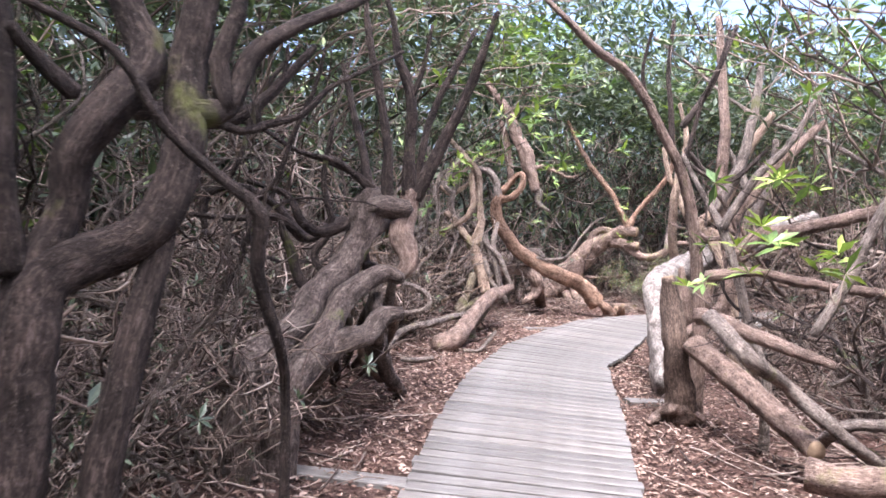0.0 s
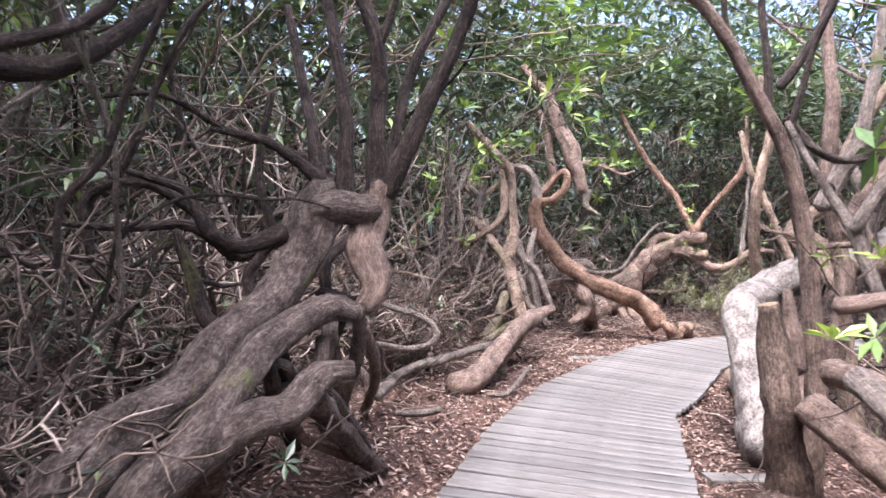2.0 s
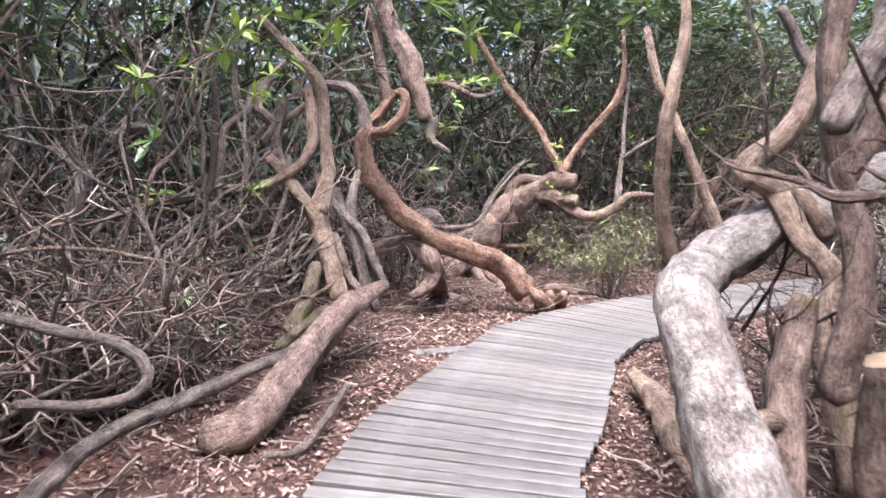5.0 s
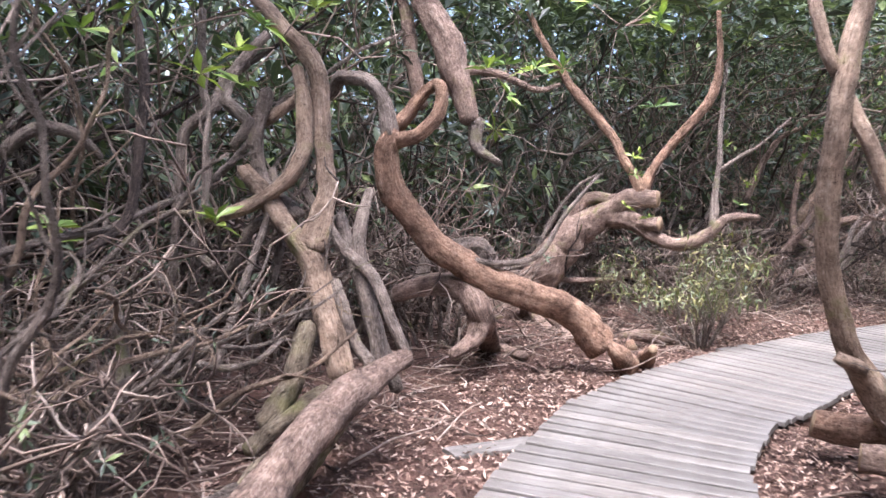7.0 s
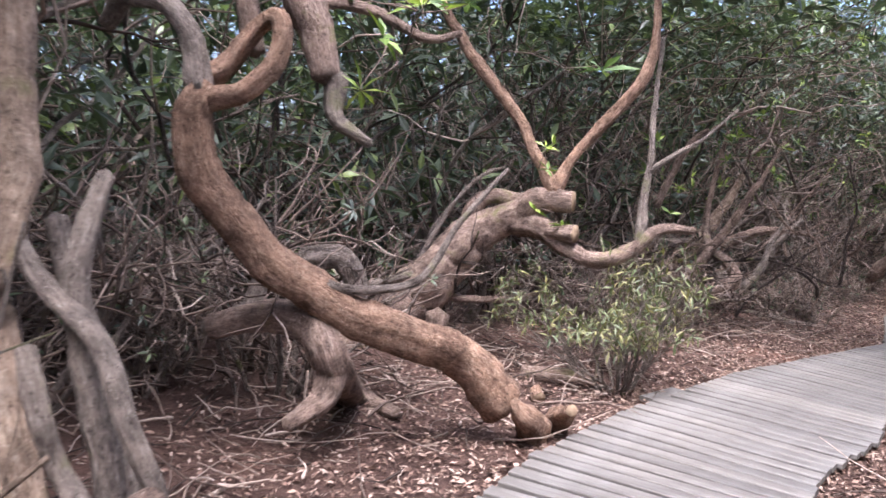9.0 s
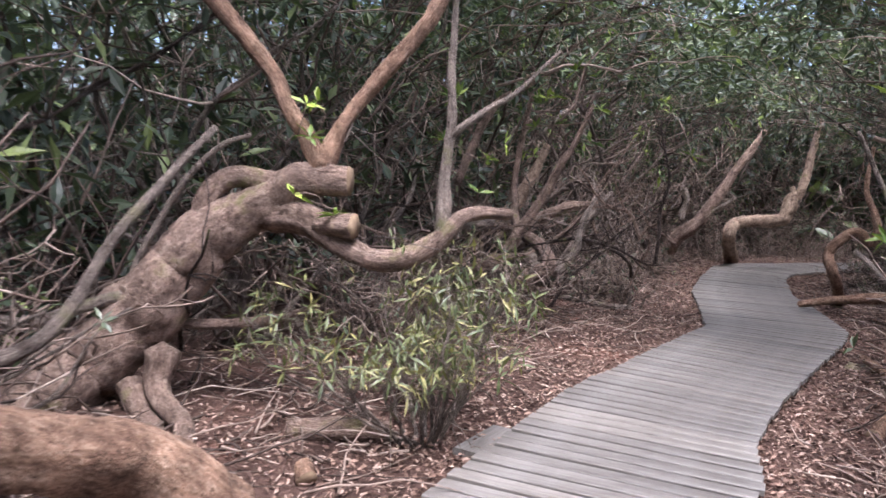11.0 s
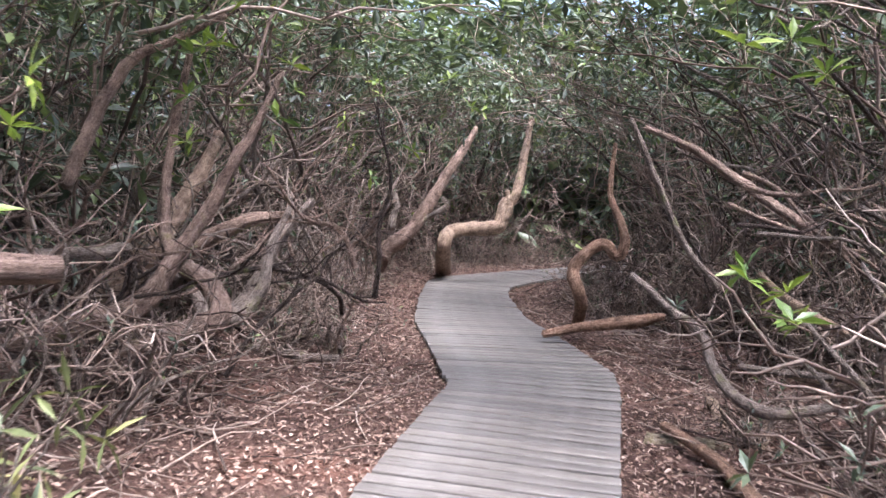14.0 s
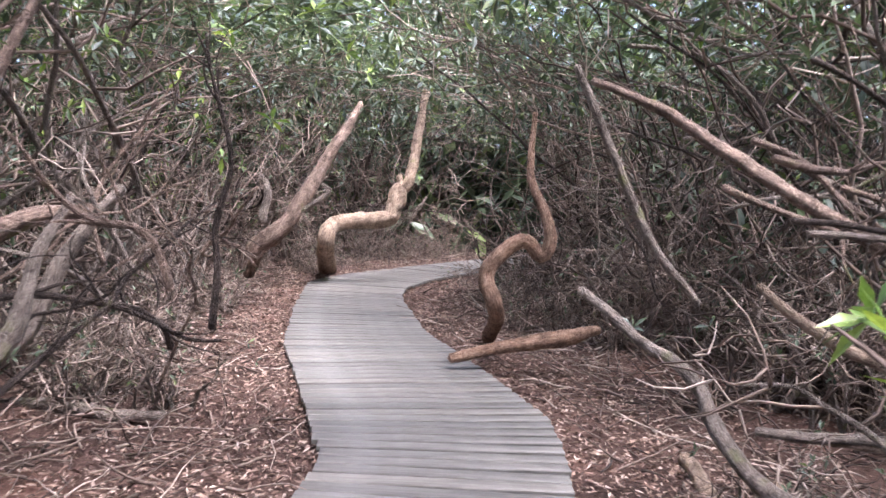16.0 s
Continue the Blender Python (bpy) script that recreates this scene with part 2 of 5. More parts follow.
def tube(rows, sides, verts, faces, uvs=None, rough=0.0, cut=False, seed=0.0):
    """A tapering tube appended to verts and faces; rough: how lumpy its section is."""
    p, r = rows[:, :3], np.maximum(rows[:, 3], 0.0012)
    tan = np.gradient(p, axis=0)
    tan /= np.linalg.norm(tan, axis=1)[:, None] + 1e-9
    ref = np.array((0.31, 0.77, 0.56))
    start, length = len(verts), 0.0
    ang = np.arange(sides) * 2 * math.pi / sides
    cs, sn = np.cos(ang)[:, None], np.sin(ang)[:, None]
    for i in range(len(p)):
        u = ref - tan[i] * (ref @ tan[i])
        u /= np.linalg.norm(u) + 1e-9
        ref = u
        g = tan[i]
        v = np.array((g[1] * u[2] - g[2] * u[1], g[2] * u[0] - g[0] * u[2], g[0] * u[1] - g[1] * u[0]))
        if not rough:
            verts.extend((p[i] + r[i] * (cs * u + sn * v)).tolist())
            if uvs is not None:
                uvs.extend([(k / sides, i * 0.1) for k in range(sides)])
            continue
        if i:
            length += float(np.linalg.norm(p[i] - p[i - 1]))
        for k in range(sides):
            rad = r[i]
            if rough:
                c, s = math.cos(ang[k]), math.sin(ang[k])
                rad *= 1 + rough * (noise.noise((c * 1.6, s * 1.6, length * (3.5 if r[0] < 0.06 else 1.6) + seed)) * 1.1 + 0.6 * noise.noise((c * 4, s * 4, length * (11 if r[0] < 0.06 else 4) + seed)))
                lump = max(0.0, noise.noise((c * 1.2 + 7, s * 1.2, length * 3.2 + seed * 2)) - 0.25)
                rad *= 1 + rough * 2.2 * lump + 0.5 * rough * noise.noise((c * 6, s * 6, length * 28 + seed))
            verts.append(tuple(p[i] + rad * (u * math.cos(ang[k]) + v * math.sin(ang[k]))))
            if uvs is not None:
                uvs.append((k / sides, length))
    for i in range(len(p) - 1):
        a = start + i * sides
        for k in range(sides):
            j = (k + 1) % sides
            faces.append((a + k, a + j, a + sides + j, a + sides + k))
    for end, sgn in ((0, -1), (len(p) - 1, 1)):
        a = start + end * sides
        tip = len(verts)
        verts.append(tuple(p[end] + sgn * tan[end] * r[end] * (0.06 if cut else 0.6)))
        if uvs is not None:
            uvs.append((0.5, length))
        for k in range(sides):
            j = (k + 1) % sides
            faces.append((a + j, a + k, tip) if sgn < 0 else (a + k, a + j, tip))


def gnarled(name, label, category):
    ob = new(name)
    tagged(ob, label, category)
    return ob


LIMB_SEED = [0]


def limb(thing, name, mat, points, cut=False):
    """One lumpy, barked limb through the points (x, y, z, radius), child of its tree."""
    LIMB_SEED[0] += 1
    if thing.location.length == 0:
        low = min(points, key=lambda q: q[2])
        thing.location = (low[0], low[1], max(low[2], -0.07))
    thick = max(q[3] for q in points)
    rows = spline(points, 0.035 if thick > 0.03 else 0.05)
    n = len(rows)
    s = LIMB_SEED[0] * 3.7
    for i in range(n):
        w = (0.35 if thick < 0.06 else 0.16) * rows[i, 3]
        rows[i, :3] += [w * noise.noise((s, i * 0.16, k * 5)) + 0.5 * w * noise.noise((s, i * 0.45, k * 9)) for k in range(3)]
    base = np.array(thing.location)
    rows[:, :3] -= base
    v, f, uv = [], [], []
    sides = 18 if thick > 0.05 else (9 if thick > 0.02 else 6)
    tube(rows, sides, v, f, uv, 0.2 if thick > 0.03 else 0.13, cut, s)
    mats = None
    if cut:
        mats = [1 if len(q) == 3 else 0 for q in f]
    return link_mesh(name, v, f, [mat, CUT] if cut else mat, thing, "", uv, mats)


# ---- ground ----
xs = np.concatenate([[-400, -120, -40, -16], np.arange(-8, 26.01, 0.22), [34, 60, 140, 400]])
ys = np.concatenate([[-400, -120, -40, -16], np.arange(-6, 26.01, 0.22), [34, 60, 140, 400]])
gv = [(x, y, ground_z(x, y)) for y in ys for x in xs]
gf = [(j * len(xs) + i, j * len(xs) + i + 1, (j + 1) * len(xs) + i + 1, (j + 1) * len(xs) + i) for j in range(len(ys) - 1) for i in range(len(xs) - 1)]
ground = link_mesh("ground", gv, gf, SOIL)
tagged(ground, "bare reddish-brown forest soil under leaf litter", "ground", kind="structure")

# ---- trees beside the walk ----
thing = gnarled("forked_tree", "leaning rhododendron trunk with a knot hole and sawn top", "tree")
limb(thing, "trunk", RED, [(1.49, 13.24, -0.26, 0.236), (1.66, 13.28, -0.09, 0.213), (1.97, 13.38, 0.13, 0.202), (2.32, 13.30, 0.54, 0.182), (2.53, 13.23, 0.84, 0.159), (2.77, 13.13, 1.02, 0.121), (2.99, 12.98, 1.19, 0.112), (3.19, 12.83, 1.21, 0.077)], True)
limb(thing, "loop", RED, [(2.49, 13.25, 0.82, 0.076), (2.55, 13.24, 1.08, 0.064), (2.68, 13.19, 1.19, 0.054), (2.85, 13.11, 1.16, 0.061), (3.02, 13.02, 1.20, 0.061)], False)
limb(thing, "branch", ORANGE, [(3.05, 12.90, 1.26, 0.059), (2.95, 12.98, 1.48, 0.044), (2.78, 13.09, 1.79, 0.044), (2.54, 13.24, 2.10, 0.044), (2.30, 13.51, 2.49, 0.039), (2.05, 13.80, 3.03, 0.025)], False)
limb(thing, "branch", ORANGE, [(3.05, 12.90, 1.26, 0.059), (3.14, 12.88, 1.48, 0.041), (3.29, 12.83, 1.71, 0.041), (3.44, 12.77, 1.92, 0.044), (3.59, 12.72, 2.15, 0.041), (3.64, 12.73, 2.45, 0.032), (3.61, 12.79, 2.91, 0.021)], False)
limb(thing, "branch", RED, [(2.85, 13.09, 1.02, 0.106), (3.00, 12.95, 0.98, 0.087), (3.15, 12.82, 0.88, 0.068), (3.31, 12.73, 0.81, 0.059), (3.46, 12.65, 0.83, 0.056), (3.61, 12.59, 0.93, 0.053), (3.69, 12.56, 1.04, 0.041), (3.84, 12.60, 1.08, 0.036), (4.05, 12.61, 1.08, 0.028)], True)
limb(thing, "branch", GREY, [(3.63, 12.58, 0.95, 0.044), (3.64, 12.62, 1.30, 0.030), (3.66, 12.63, 1.60, 0.024), (3.68, 12.71, 1.90, 0.021), (3.73, 12.80, 2.45, 0.014)], False)
limb(thing, "branch", GREY, [(3.66, 12.62, 1.48, 0.021), (3.82, 12.56, 1.62, 0.018), (3.96, 12.50, 1.72, 0.013), (4.22, 12.51, 1.97, 0.009)], False)
limb(thing, "stub", RED, [(3.04, 12.88, 0.98, 0.059), (3.18, 12.70, 0.98, 0.061)], True)
limb(thing, "root", RED, [(2.33, 13.10, 0.27, 0.088), (2.29, 13.05, 0.08, 0.066), (2.38, 12.77, -0.01, 0.055), (2.34, 12.36, -0.02, 0.042)], False)
limb(thing, "root", RED, [(2.18, 13.21, 0.07, 0.074), (2.25, 12.94, -0.06, 0.056), (2.27, 12.49, -0.02, 0.038)], False)
limb(thing, "branch", GREY, [(2.20, 13.25, 0.56, 0.035), (1.91, 13.28, 0.46, 0.032), (1.73, 13.30, 0.40, 0.031), (1.58, 13.32, 0.41, 0.031), (1.27, 13.48, 0.51, 0.025)], False)
limb(thing, "branch", GREY, [(2.19, 13.26, 0.57, 0.024), (2.21, 13.27, 0.72, 0.019), (2.40, 13.21, 1.12, 0.018), (2.58, 13.14, 1.34, 0.015), (2.72, 13.08, 1.41, 0.012)], False)
limb(thing, "branch", RED, [(2.44, 13.34, 0.37, 0.031), (2.66, 13.23, 0.38, 0.031), (2.91, 13.22, 0.40, 0.025), (3.17, 13.21, 0.48, 0.016)], False)
thing = gnarled("fallen_log", "bent reddish rhododendron trunk looping above the ground", "tree")
limb(thing, "trunk", ORANGE, [(2.32, 11.24, 0.17, 0.126), (2.02, 11.18, 0.42, 0.108), (1.60, 11.06, 0.55, 0.097), (1.19, 11.01, 0.76, 0.092), (0.91, 10.94, 1.00, 0.086), (0.75, 10.87, 1.25, 0.088), (0.73, 10.84, 1.46, 0.080), (0.78, 10.85, 1.57, 0.062)], True)
limb(thing, "loop", ORANGE, [(0.74, 10.84, 1.52, 0.055), (0.92, 10.79, 1.56, 0.047), (1.05, 10.79, 1.72, 0.043), (1.05, 10.80, 1.86, 0.040), (0.97, 10.91, 1.84, 0.040), (0.85, 10.95, 1.68, 0.045), (0.76, 10.90, 1.60, 0.044)], False)
limb(thing, "branch", GREY, [(0.75, 10.84, 1.54, 0.055), (0.70, 10.86, 1.74, 0.049), (0.59, 10.88, 1.87, 0.045), (0.41, 10.94, 1.90, 0.044), (0.32, 11.04, 1.79, 0.034)], False)
limb(thing, "branch", RED, [(1.26, 10.97, 1.67, 0.067), (1.16, 11.01, 1.98, 0.086), (1.07, 11.03, 2.22, 0.094), (0.93, 11.06, 2.46, 0.086), (0.80, 11.09, 2.75, 0.067), (0.48, 11.24, 3.14, 0.046)], False)
limb(thing, "branch", RED, [(0.94, 11.10, 1.76, 0.050), (0.87, 11.13, 2.06, 0.050), (0.83, 11.15, 2.29, 0.046), (0.73, 11.19, 2.62, 0.034)], False)
limb(thing, "branch", GREY, [(1.30, 10.97, 1.69, 0.052), (1.32, 10.96, 1.49, 0.037), (1.48, 10.94, 1.40, 0.022)], False)
limb(thing, "branch", GREY, [(1.19, 11.01, 0.78, 0.027), (1.46, 10.99, 0.73, 0.023), (1.78, 11.07, 0.78, 0.019), (1.98, 11.18, 1.07, 0.016), (2.23, 11.29, 1.36, 0.010)], False)
limb(thing, "branch", RED, [(1.21, 11.01, 2.00, 0.034), (1.43, 10.99, 1.99, 0.028), (1.70, 10.97, 1.90, 0.022), (1.85, 10.96, 1.94, 0.015)], False)
thing = gnarled("exposed_root", "arched grey-red root rising from bare soil", "root")
limb(thing, "root", RED, [(0.82, 11.30, 0.45, 0.061), (1.10, 11.19, 0.54, 0.079), (1.31, 11.08, 0.52, 0.089), (1.41, 11.01, 0.36, 0.085), (1.61, 11.83, -0.02, 0.076), (1.82, 11.52, -0.02, 0.030)], False)
limb(thing, "root", RED, [(1.40, 11.01, 0.36, 0.077), (1.37, 10.95, 0.22, 0.057), (1.21, 10.85, 0.12, 0.037)], False)
limb(thing, "root", GREY, [(1.25, 11.90, 0.74, 0.067), (1.45, 11.90, 0.78, 0.071), (1.57, 11.88, 0.63, 0.067), (1.54, 11.86, 0.40, 0.058)], False)
limb(thing, "root", GREY, [(0.78, 11.60, 0.37, 0.055), (0.99, 11.60, 0.50, 0.051), (1.06, 11.61, 0.72, 0.038)], False)
thing = gnarled("twisted_tree", "twisted pale rhododendron stems on a mossy leaning base", "tree")
limb(thing, "trunk", MOSS, [(0.37, 8.44, -0.20, 0.118), (0.36, 8.44, 0.08, 0.094), (0.45, 8.69, 0.15, 0.092), (0.53, 8.89, 0.21, 0.076), (0.68, 9.19, 0.34, 0.061), (0.89, 9.29, 0.44, 0.031)], False)
limb(thing, "stem", TAN, [(0.59, 9.30, 0.35, 0.060), (0.50, 9.38, 0.61, 0.063), (0.43, 9.45, 0.81, 0.067), (0.33, 9.47, 0.96, 0.051), (0.20, 9.54, 1.12, 0.049), (0.04, 9.71, 1.27, 0.037)], False)
limb(thing, "stem", TAN, [(0.43, 9.46, 0.91, 0.056), (0.46, 9.53, 1.21, 0.046), (0.42, 9.61, 1.51, 0.044), (0.38, 9.63, 1.78, 0.044), (0.25, 9.65, 1.93, 0.041), (0.13, 9.67, 2.05, 0.036), (-0.07, 9.70, 2.25, 0.027)], False)
limb(thing, "stem", TAN, [(0.30, 9.58, 1.77, 0.027), (0.35, 9.56, 1.50, 0.041), (0.32, 9.49, 1.29, 0.037), (0.21, 9.49, 1.17, 0.032), (0.08, 9.49, 1.08, 0.029), (-0.13, 9.50, 1.03, 0.024)], False)
limb(thing, "stem", GREY, [(0.88, 9.29, 0.45, 0.026), (0.79, 9.31, 0.64, 0.029), (0.71, 9.38, 0.80, 0.029), (0.54, 9.45, 0.95, 0.027), (0.36, 9.58, 1.18, 0.022)], False)
limb(thing, "stem", GREY, [(0.67, 9.52, 1.20, 0.024), (0.64, 9.45, 0.98, 0.032), (0.66, 9.43, 0.77, 0.035), (0.72, 9.41, 0.56, 0.037), (0.76, 9.39, 0.40, 0.040)], False)
limb(thing, "stem", GREY, [(0.52, 9.44, 0.76, 0.029), (0.59, 9.37, 0.61, 0.029), (0.64, 9.36, 0.48, 0.029), (0.71, 9.30, 0.41, 0.031)], False)
limb(thing, "root", MOSS, [(0.26, 9.20, 0.14, 0.055), (0.38, 9.31, 0.35, 0.054), (0.42, 9.38, 0.56, 0.047)], False)
limb(thing, "root", MOSS, [(0.21, 9.10, 0.05, 0.037), (0.36, 9.20, 0.17, 0.040), (0.52, 9.30, 0.28, 0.039)], False)
limb(thing, "stem", GREY, [(0.14, 9.74, 1.67, 0.037), (0.09, 9.72, 1.44, 0.039), (0.14, 9.70, 1.22, 0.037), (0.34, 9.57, 1.07, 0.036)], False)
limb(thing, "stem", GREY, [(-0.28, 9.80, 0.88, 0.023), (-0.05, 9.77, 0.75, 0.029), (0.06, 9.78, 0.96, 0.029), (0.14, 9.78, 1.02, 0.026)], False)
limb(thing, "stem", GREY, [(0.10, 9.64, 0.43, 0.020), (0.20, 9.66, 0.72, 0.022), (0.24, 9.68, 1.00, 0.022), (0.18, 9.70, 1.28, 0.020)], False)
limb(thing, "stem", GREY, [(0.84, 9.48, 0.24, 0.036), (0.71, 9.56, 0.58, 0.039), (0.58, 9.65, 0.91, 0.034), (0.52, 9.66, 1.07, 0.028)], False)
limb(thing, "stem", GREY, [(-0.92, 9.27, 1.28, 0.029), (-0.78, 9.27, 1.40, 0.029), (-0.61, 9.26, 1.39, 0.027), (-0.52, 9.34, 1.29, 0.020)], False)
limb(thing, "stem", GREY, [(0.04, 9.42, 1.37, 0.023), (0.11, 9.42, 1.49, 0.029), (0.00, 9.44, 1.58, 0.029), (0.03, 9.55, 1.75, 0.027), (0.14, 9.66, 1.93, 0.025)], False)
thing = gnarled("base_log", "pale leaning log joined to long surface roots", "log")
limb(thing, "log", RED, [(0.04, 7.52, -0.01, 0.089), (0.21, 7.64, 0.05, 0.084), (0.37, 8.11, 0.19, 0.080), (0.58, 8.79, 0.34, 0.081), (0.88, 9.27, 0.45, 0.041)], False)
limb(thing, "root", GREY, [(-0.39, 6.55, 0.10, 0.036), (-0.29, 6.96, 0.18, 0.033), (-0.05, 7.48, 0.20, 0.034), (0.33, 8.21, 0.23, 0.031)], False)
limb(thing, "root", GREY, [(-0.60, 6.67, 0.73, 0.017), (-0.35, 6.74, 0.65, 0.021), (-0.15, 6.80, 0.59, 0.023), (-0.05, 6.80, 0.50, 0.023), (-0.09, 6.79, 0.42, 0.020), (-0.24, 6.78, 0.38, 0.020), (-0.43, 6.66, 0.42, 0.017)], False)
limb(thing, "root", RED, [(-0.57, 6.35, 0.36, 0.031), (-0.44, 6.35, 0.26, 0.031), (-0.41, 6.34, 0.10, 0.023)], False)
limb(thing, "root", GREY, [(-0.25, 6.45, 0.03, 0.021), (-0.10, 6.56, 0.01, 0.025), (0.01, 6.67, 0.02, 0.020)], False)
limb(thing, "root", GREY, [(0.30, 7.39, -0.02, 0.017), (0.46, 7.50, -0.02, 0.020), (0.65, 8.22, 0.06, 0.018)], False)
thing = gnarled("burl_tree", "gnarled dark rhododendron with a thick burl and many upright limbs", "tree")
limb(thing, "root", BURL, [(-0.87, 3.65, -0.20, 0.107), (-0.85, 3.65, 0.30, 0.086), (-0.87, 3.90, 0.47, 0.104), (-0.76, 4.21, 0.57, 0.088), (-0.69, 4.52, 0.73, 0.087), (-0.56, 4.79, 0.91, 0.091), (-0.50, 4.95, 1.09, 0.097), (-0.49, 5.00, 1.25, 0.107), (-0.44, 5.01, 1.36, 0.071)], False)
limb(thing, "root", BURL, [(-0.70, 3.71, -0.20, 0.103), (-0.68, 3.71, 0.31, 0.083), (-0.59, 4.02, 0.50, 0.084), (-0.55, 4.28, 0.64, 0.065), (-0.48, 4.49, 0.78, 0.064), (-0.33, 4.70, 0.87, 0.058), (-0.21, 4.70, 0.85, 0.038)], False)
limb(thing, "root", BURL, [(-0.63, 3.97, 0.41, 0.058), (-0.47, 4.13, 0.54, 0.062), (-0.37, 4.29, 0.56, 0.054), (-0.30, 4.44, 0.65, 0.056), (-0.19, 4.50, 0.67, 0.040)], True)
limb(thing, "trunk", RED, [(-0.23, 4.85, 0.86, 0.039), (-0.19, 4.91, 0.96, 0.061), (-0.25, 4.96, 1.10, 0.076), (-0.22, 5.02, 1.25, 0.071), (-0.22, 5.02, 1.39, 0.060)], False)
limb(thing, "burl", BURL, [(-0.56, 5.00, 1.19, 0.060), (-0.40, 4.96, 1.27, 0.068), (-0.22, 4.97, 1.27, 0.059)], False)
limb(thing, "root", BURL, [(-0.35, 4.49, 0.57, 0.048), (-0.31, 5.08, 0.24, 0.056), (-0.19, 5.48, -0.02, 0.037)], False)
limb(thing, "root", RED, [(-0.39, 4.38, 0.54, 0.018), (-0.42, 4.78, 0.32, 0.021), (-0.33, 5.27, 0.10, 0.021)], False)
limb(thing, "root", BURL, [(-0.35, 4.69, 0.75, 0.030), (-0.34, 4.64, 0.59, 0.030), (-0.30, 5.18, 0.28, 0.032), (-0.30, 5.74, -0.02, 0.030)], False)
limb(thing, "root", BURL, [(-0.57, 4.68, 0.66, 0.033), (-0.62, 5.07, 0.37, 0.037), (-0.70, 5.75, -0.02, 0.040)], False)
limb(thing, "root", GREY, [(-0.58, 4.17, 0.42, 0.061), (-0.71, 4.45, 0.19, 0.064), (-0.80, 4.75, -0.02, 0.070)], False)
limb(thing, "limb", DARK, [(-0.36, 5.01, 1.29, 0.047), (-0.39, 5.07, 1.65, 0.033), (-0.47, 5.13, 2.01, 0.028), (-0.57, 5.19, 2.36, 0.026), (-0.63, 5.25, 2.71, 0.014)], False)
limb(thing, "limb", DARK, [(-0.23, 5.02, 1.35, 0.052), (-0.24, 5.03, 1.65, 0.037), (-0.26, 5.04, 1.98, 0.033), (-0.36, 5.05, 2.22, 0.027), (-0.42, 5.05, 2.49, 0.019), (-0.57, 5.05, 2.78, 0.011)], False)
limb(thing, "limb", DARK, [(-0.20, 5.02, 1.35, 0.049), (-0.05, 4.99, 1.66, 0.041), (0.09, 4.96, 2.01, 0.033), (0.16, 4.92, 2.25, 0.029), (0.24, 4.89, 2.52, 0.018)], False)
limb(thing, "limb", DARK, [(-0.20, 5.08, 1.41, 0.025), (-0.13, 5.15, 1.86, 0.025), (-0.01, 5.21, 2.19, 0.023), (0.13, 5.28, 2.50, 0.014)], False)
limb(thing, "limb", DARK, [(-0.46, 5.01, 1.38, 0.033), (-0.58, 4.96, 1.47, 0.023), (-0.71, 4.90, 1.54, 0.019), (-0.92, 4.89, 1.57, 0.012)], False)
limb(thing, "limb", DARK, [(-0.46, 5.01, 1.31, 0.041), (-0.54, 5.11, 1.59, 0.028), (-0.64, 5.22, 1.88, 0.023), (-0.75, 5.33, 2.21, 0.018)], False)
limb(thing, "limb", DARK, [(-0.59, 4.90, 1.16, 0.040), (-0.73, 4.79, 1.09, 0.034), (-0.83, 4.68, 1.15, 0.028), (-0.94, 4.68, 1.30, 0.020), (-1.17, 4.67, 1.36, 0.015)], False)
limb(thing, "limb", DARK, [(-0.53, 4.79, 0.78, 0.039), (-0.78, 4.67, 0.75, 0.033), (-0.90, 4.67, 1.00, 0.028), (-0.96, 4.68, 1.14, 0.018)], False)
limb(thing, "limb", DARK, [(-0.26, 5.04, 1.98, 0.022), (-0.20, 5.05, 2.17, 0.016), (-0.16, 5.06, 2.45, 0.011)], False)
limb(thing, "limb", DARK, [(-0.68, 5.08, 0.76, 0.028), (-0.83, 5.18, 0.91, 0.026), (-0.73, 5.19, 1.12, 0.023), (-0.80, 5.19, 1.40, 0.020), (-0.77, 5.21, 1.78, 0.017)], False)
thing = gnarled("root_mass", "tangle of thick bare roots beneath the burl tree", "root")
limb(thing, "root", GREY, [(-0.39, 4.98, 0.78, 0.032), (-0.42, 5.07, 0.59, 0.031), (-0.42, 5.16, 0.46, 0.029), (-0.50, 5.25, 0.32, 0.031)], False)
limb(thing, "root", GREY, [(-0.40, 5.08, 0.74, 0.025), (-0.41, 5.36, 0.47, 0.034), (-0.49, 6.10, -0.02, 0.036)], False)
limb(thing, "root", GREY, [(-0.30, 5.19, 0.81, 0.029), (-0.33, 5.38, 0.59, 0.034), (-0.43, 5.65, 0.30, 0.031), (-0.61, 6.28, -0.02, 0.033)], False)
limb(thing, "root", DARK, [(-0.39, 5.28, 0.76, 0.023), (-0.49, 5.46, 0.52, 0.027), (-0.70, 6.34, -0.02, 0.031)], False)
limb(thing, "root", GREY, [(-0.65, 4.75, 0.58, 0.022), (-0.59, 4.86, 0.61, 0.027), (-0.54, 4.96, 0.54, 0.024), (-0.60, 5.14, 0.37, 0.021)], False)
limb(thing, "root", GREY, [(-0.66, 4.84, 0.41, 0.026), (-0.56, 4.95, 0.47, 0.032), (-0.44, 5.06, 0.45, 0.030)], True)
limb(thing, "root", RED, [(-0.32, 5.48, 0.68, 0.029), (-0.29, 5.77, 0.40, 0.030), (-0.48, 6.63, -0.02, 0.028)], False)
limb(thing, "root", DARK, [(-0.47, 5.09, 0.89, 0.030), (-0.34, 5.14, 0.85, 0.029), (-0.25, 5.20, 0.83, 0.026)], False)
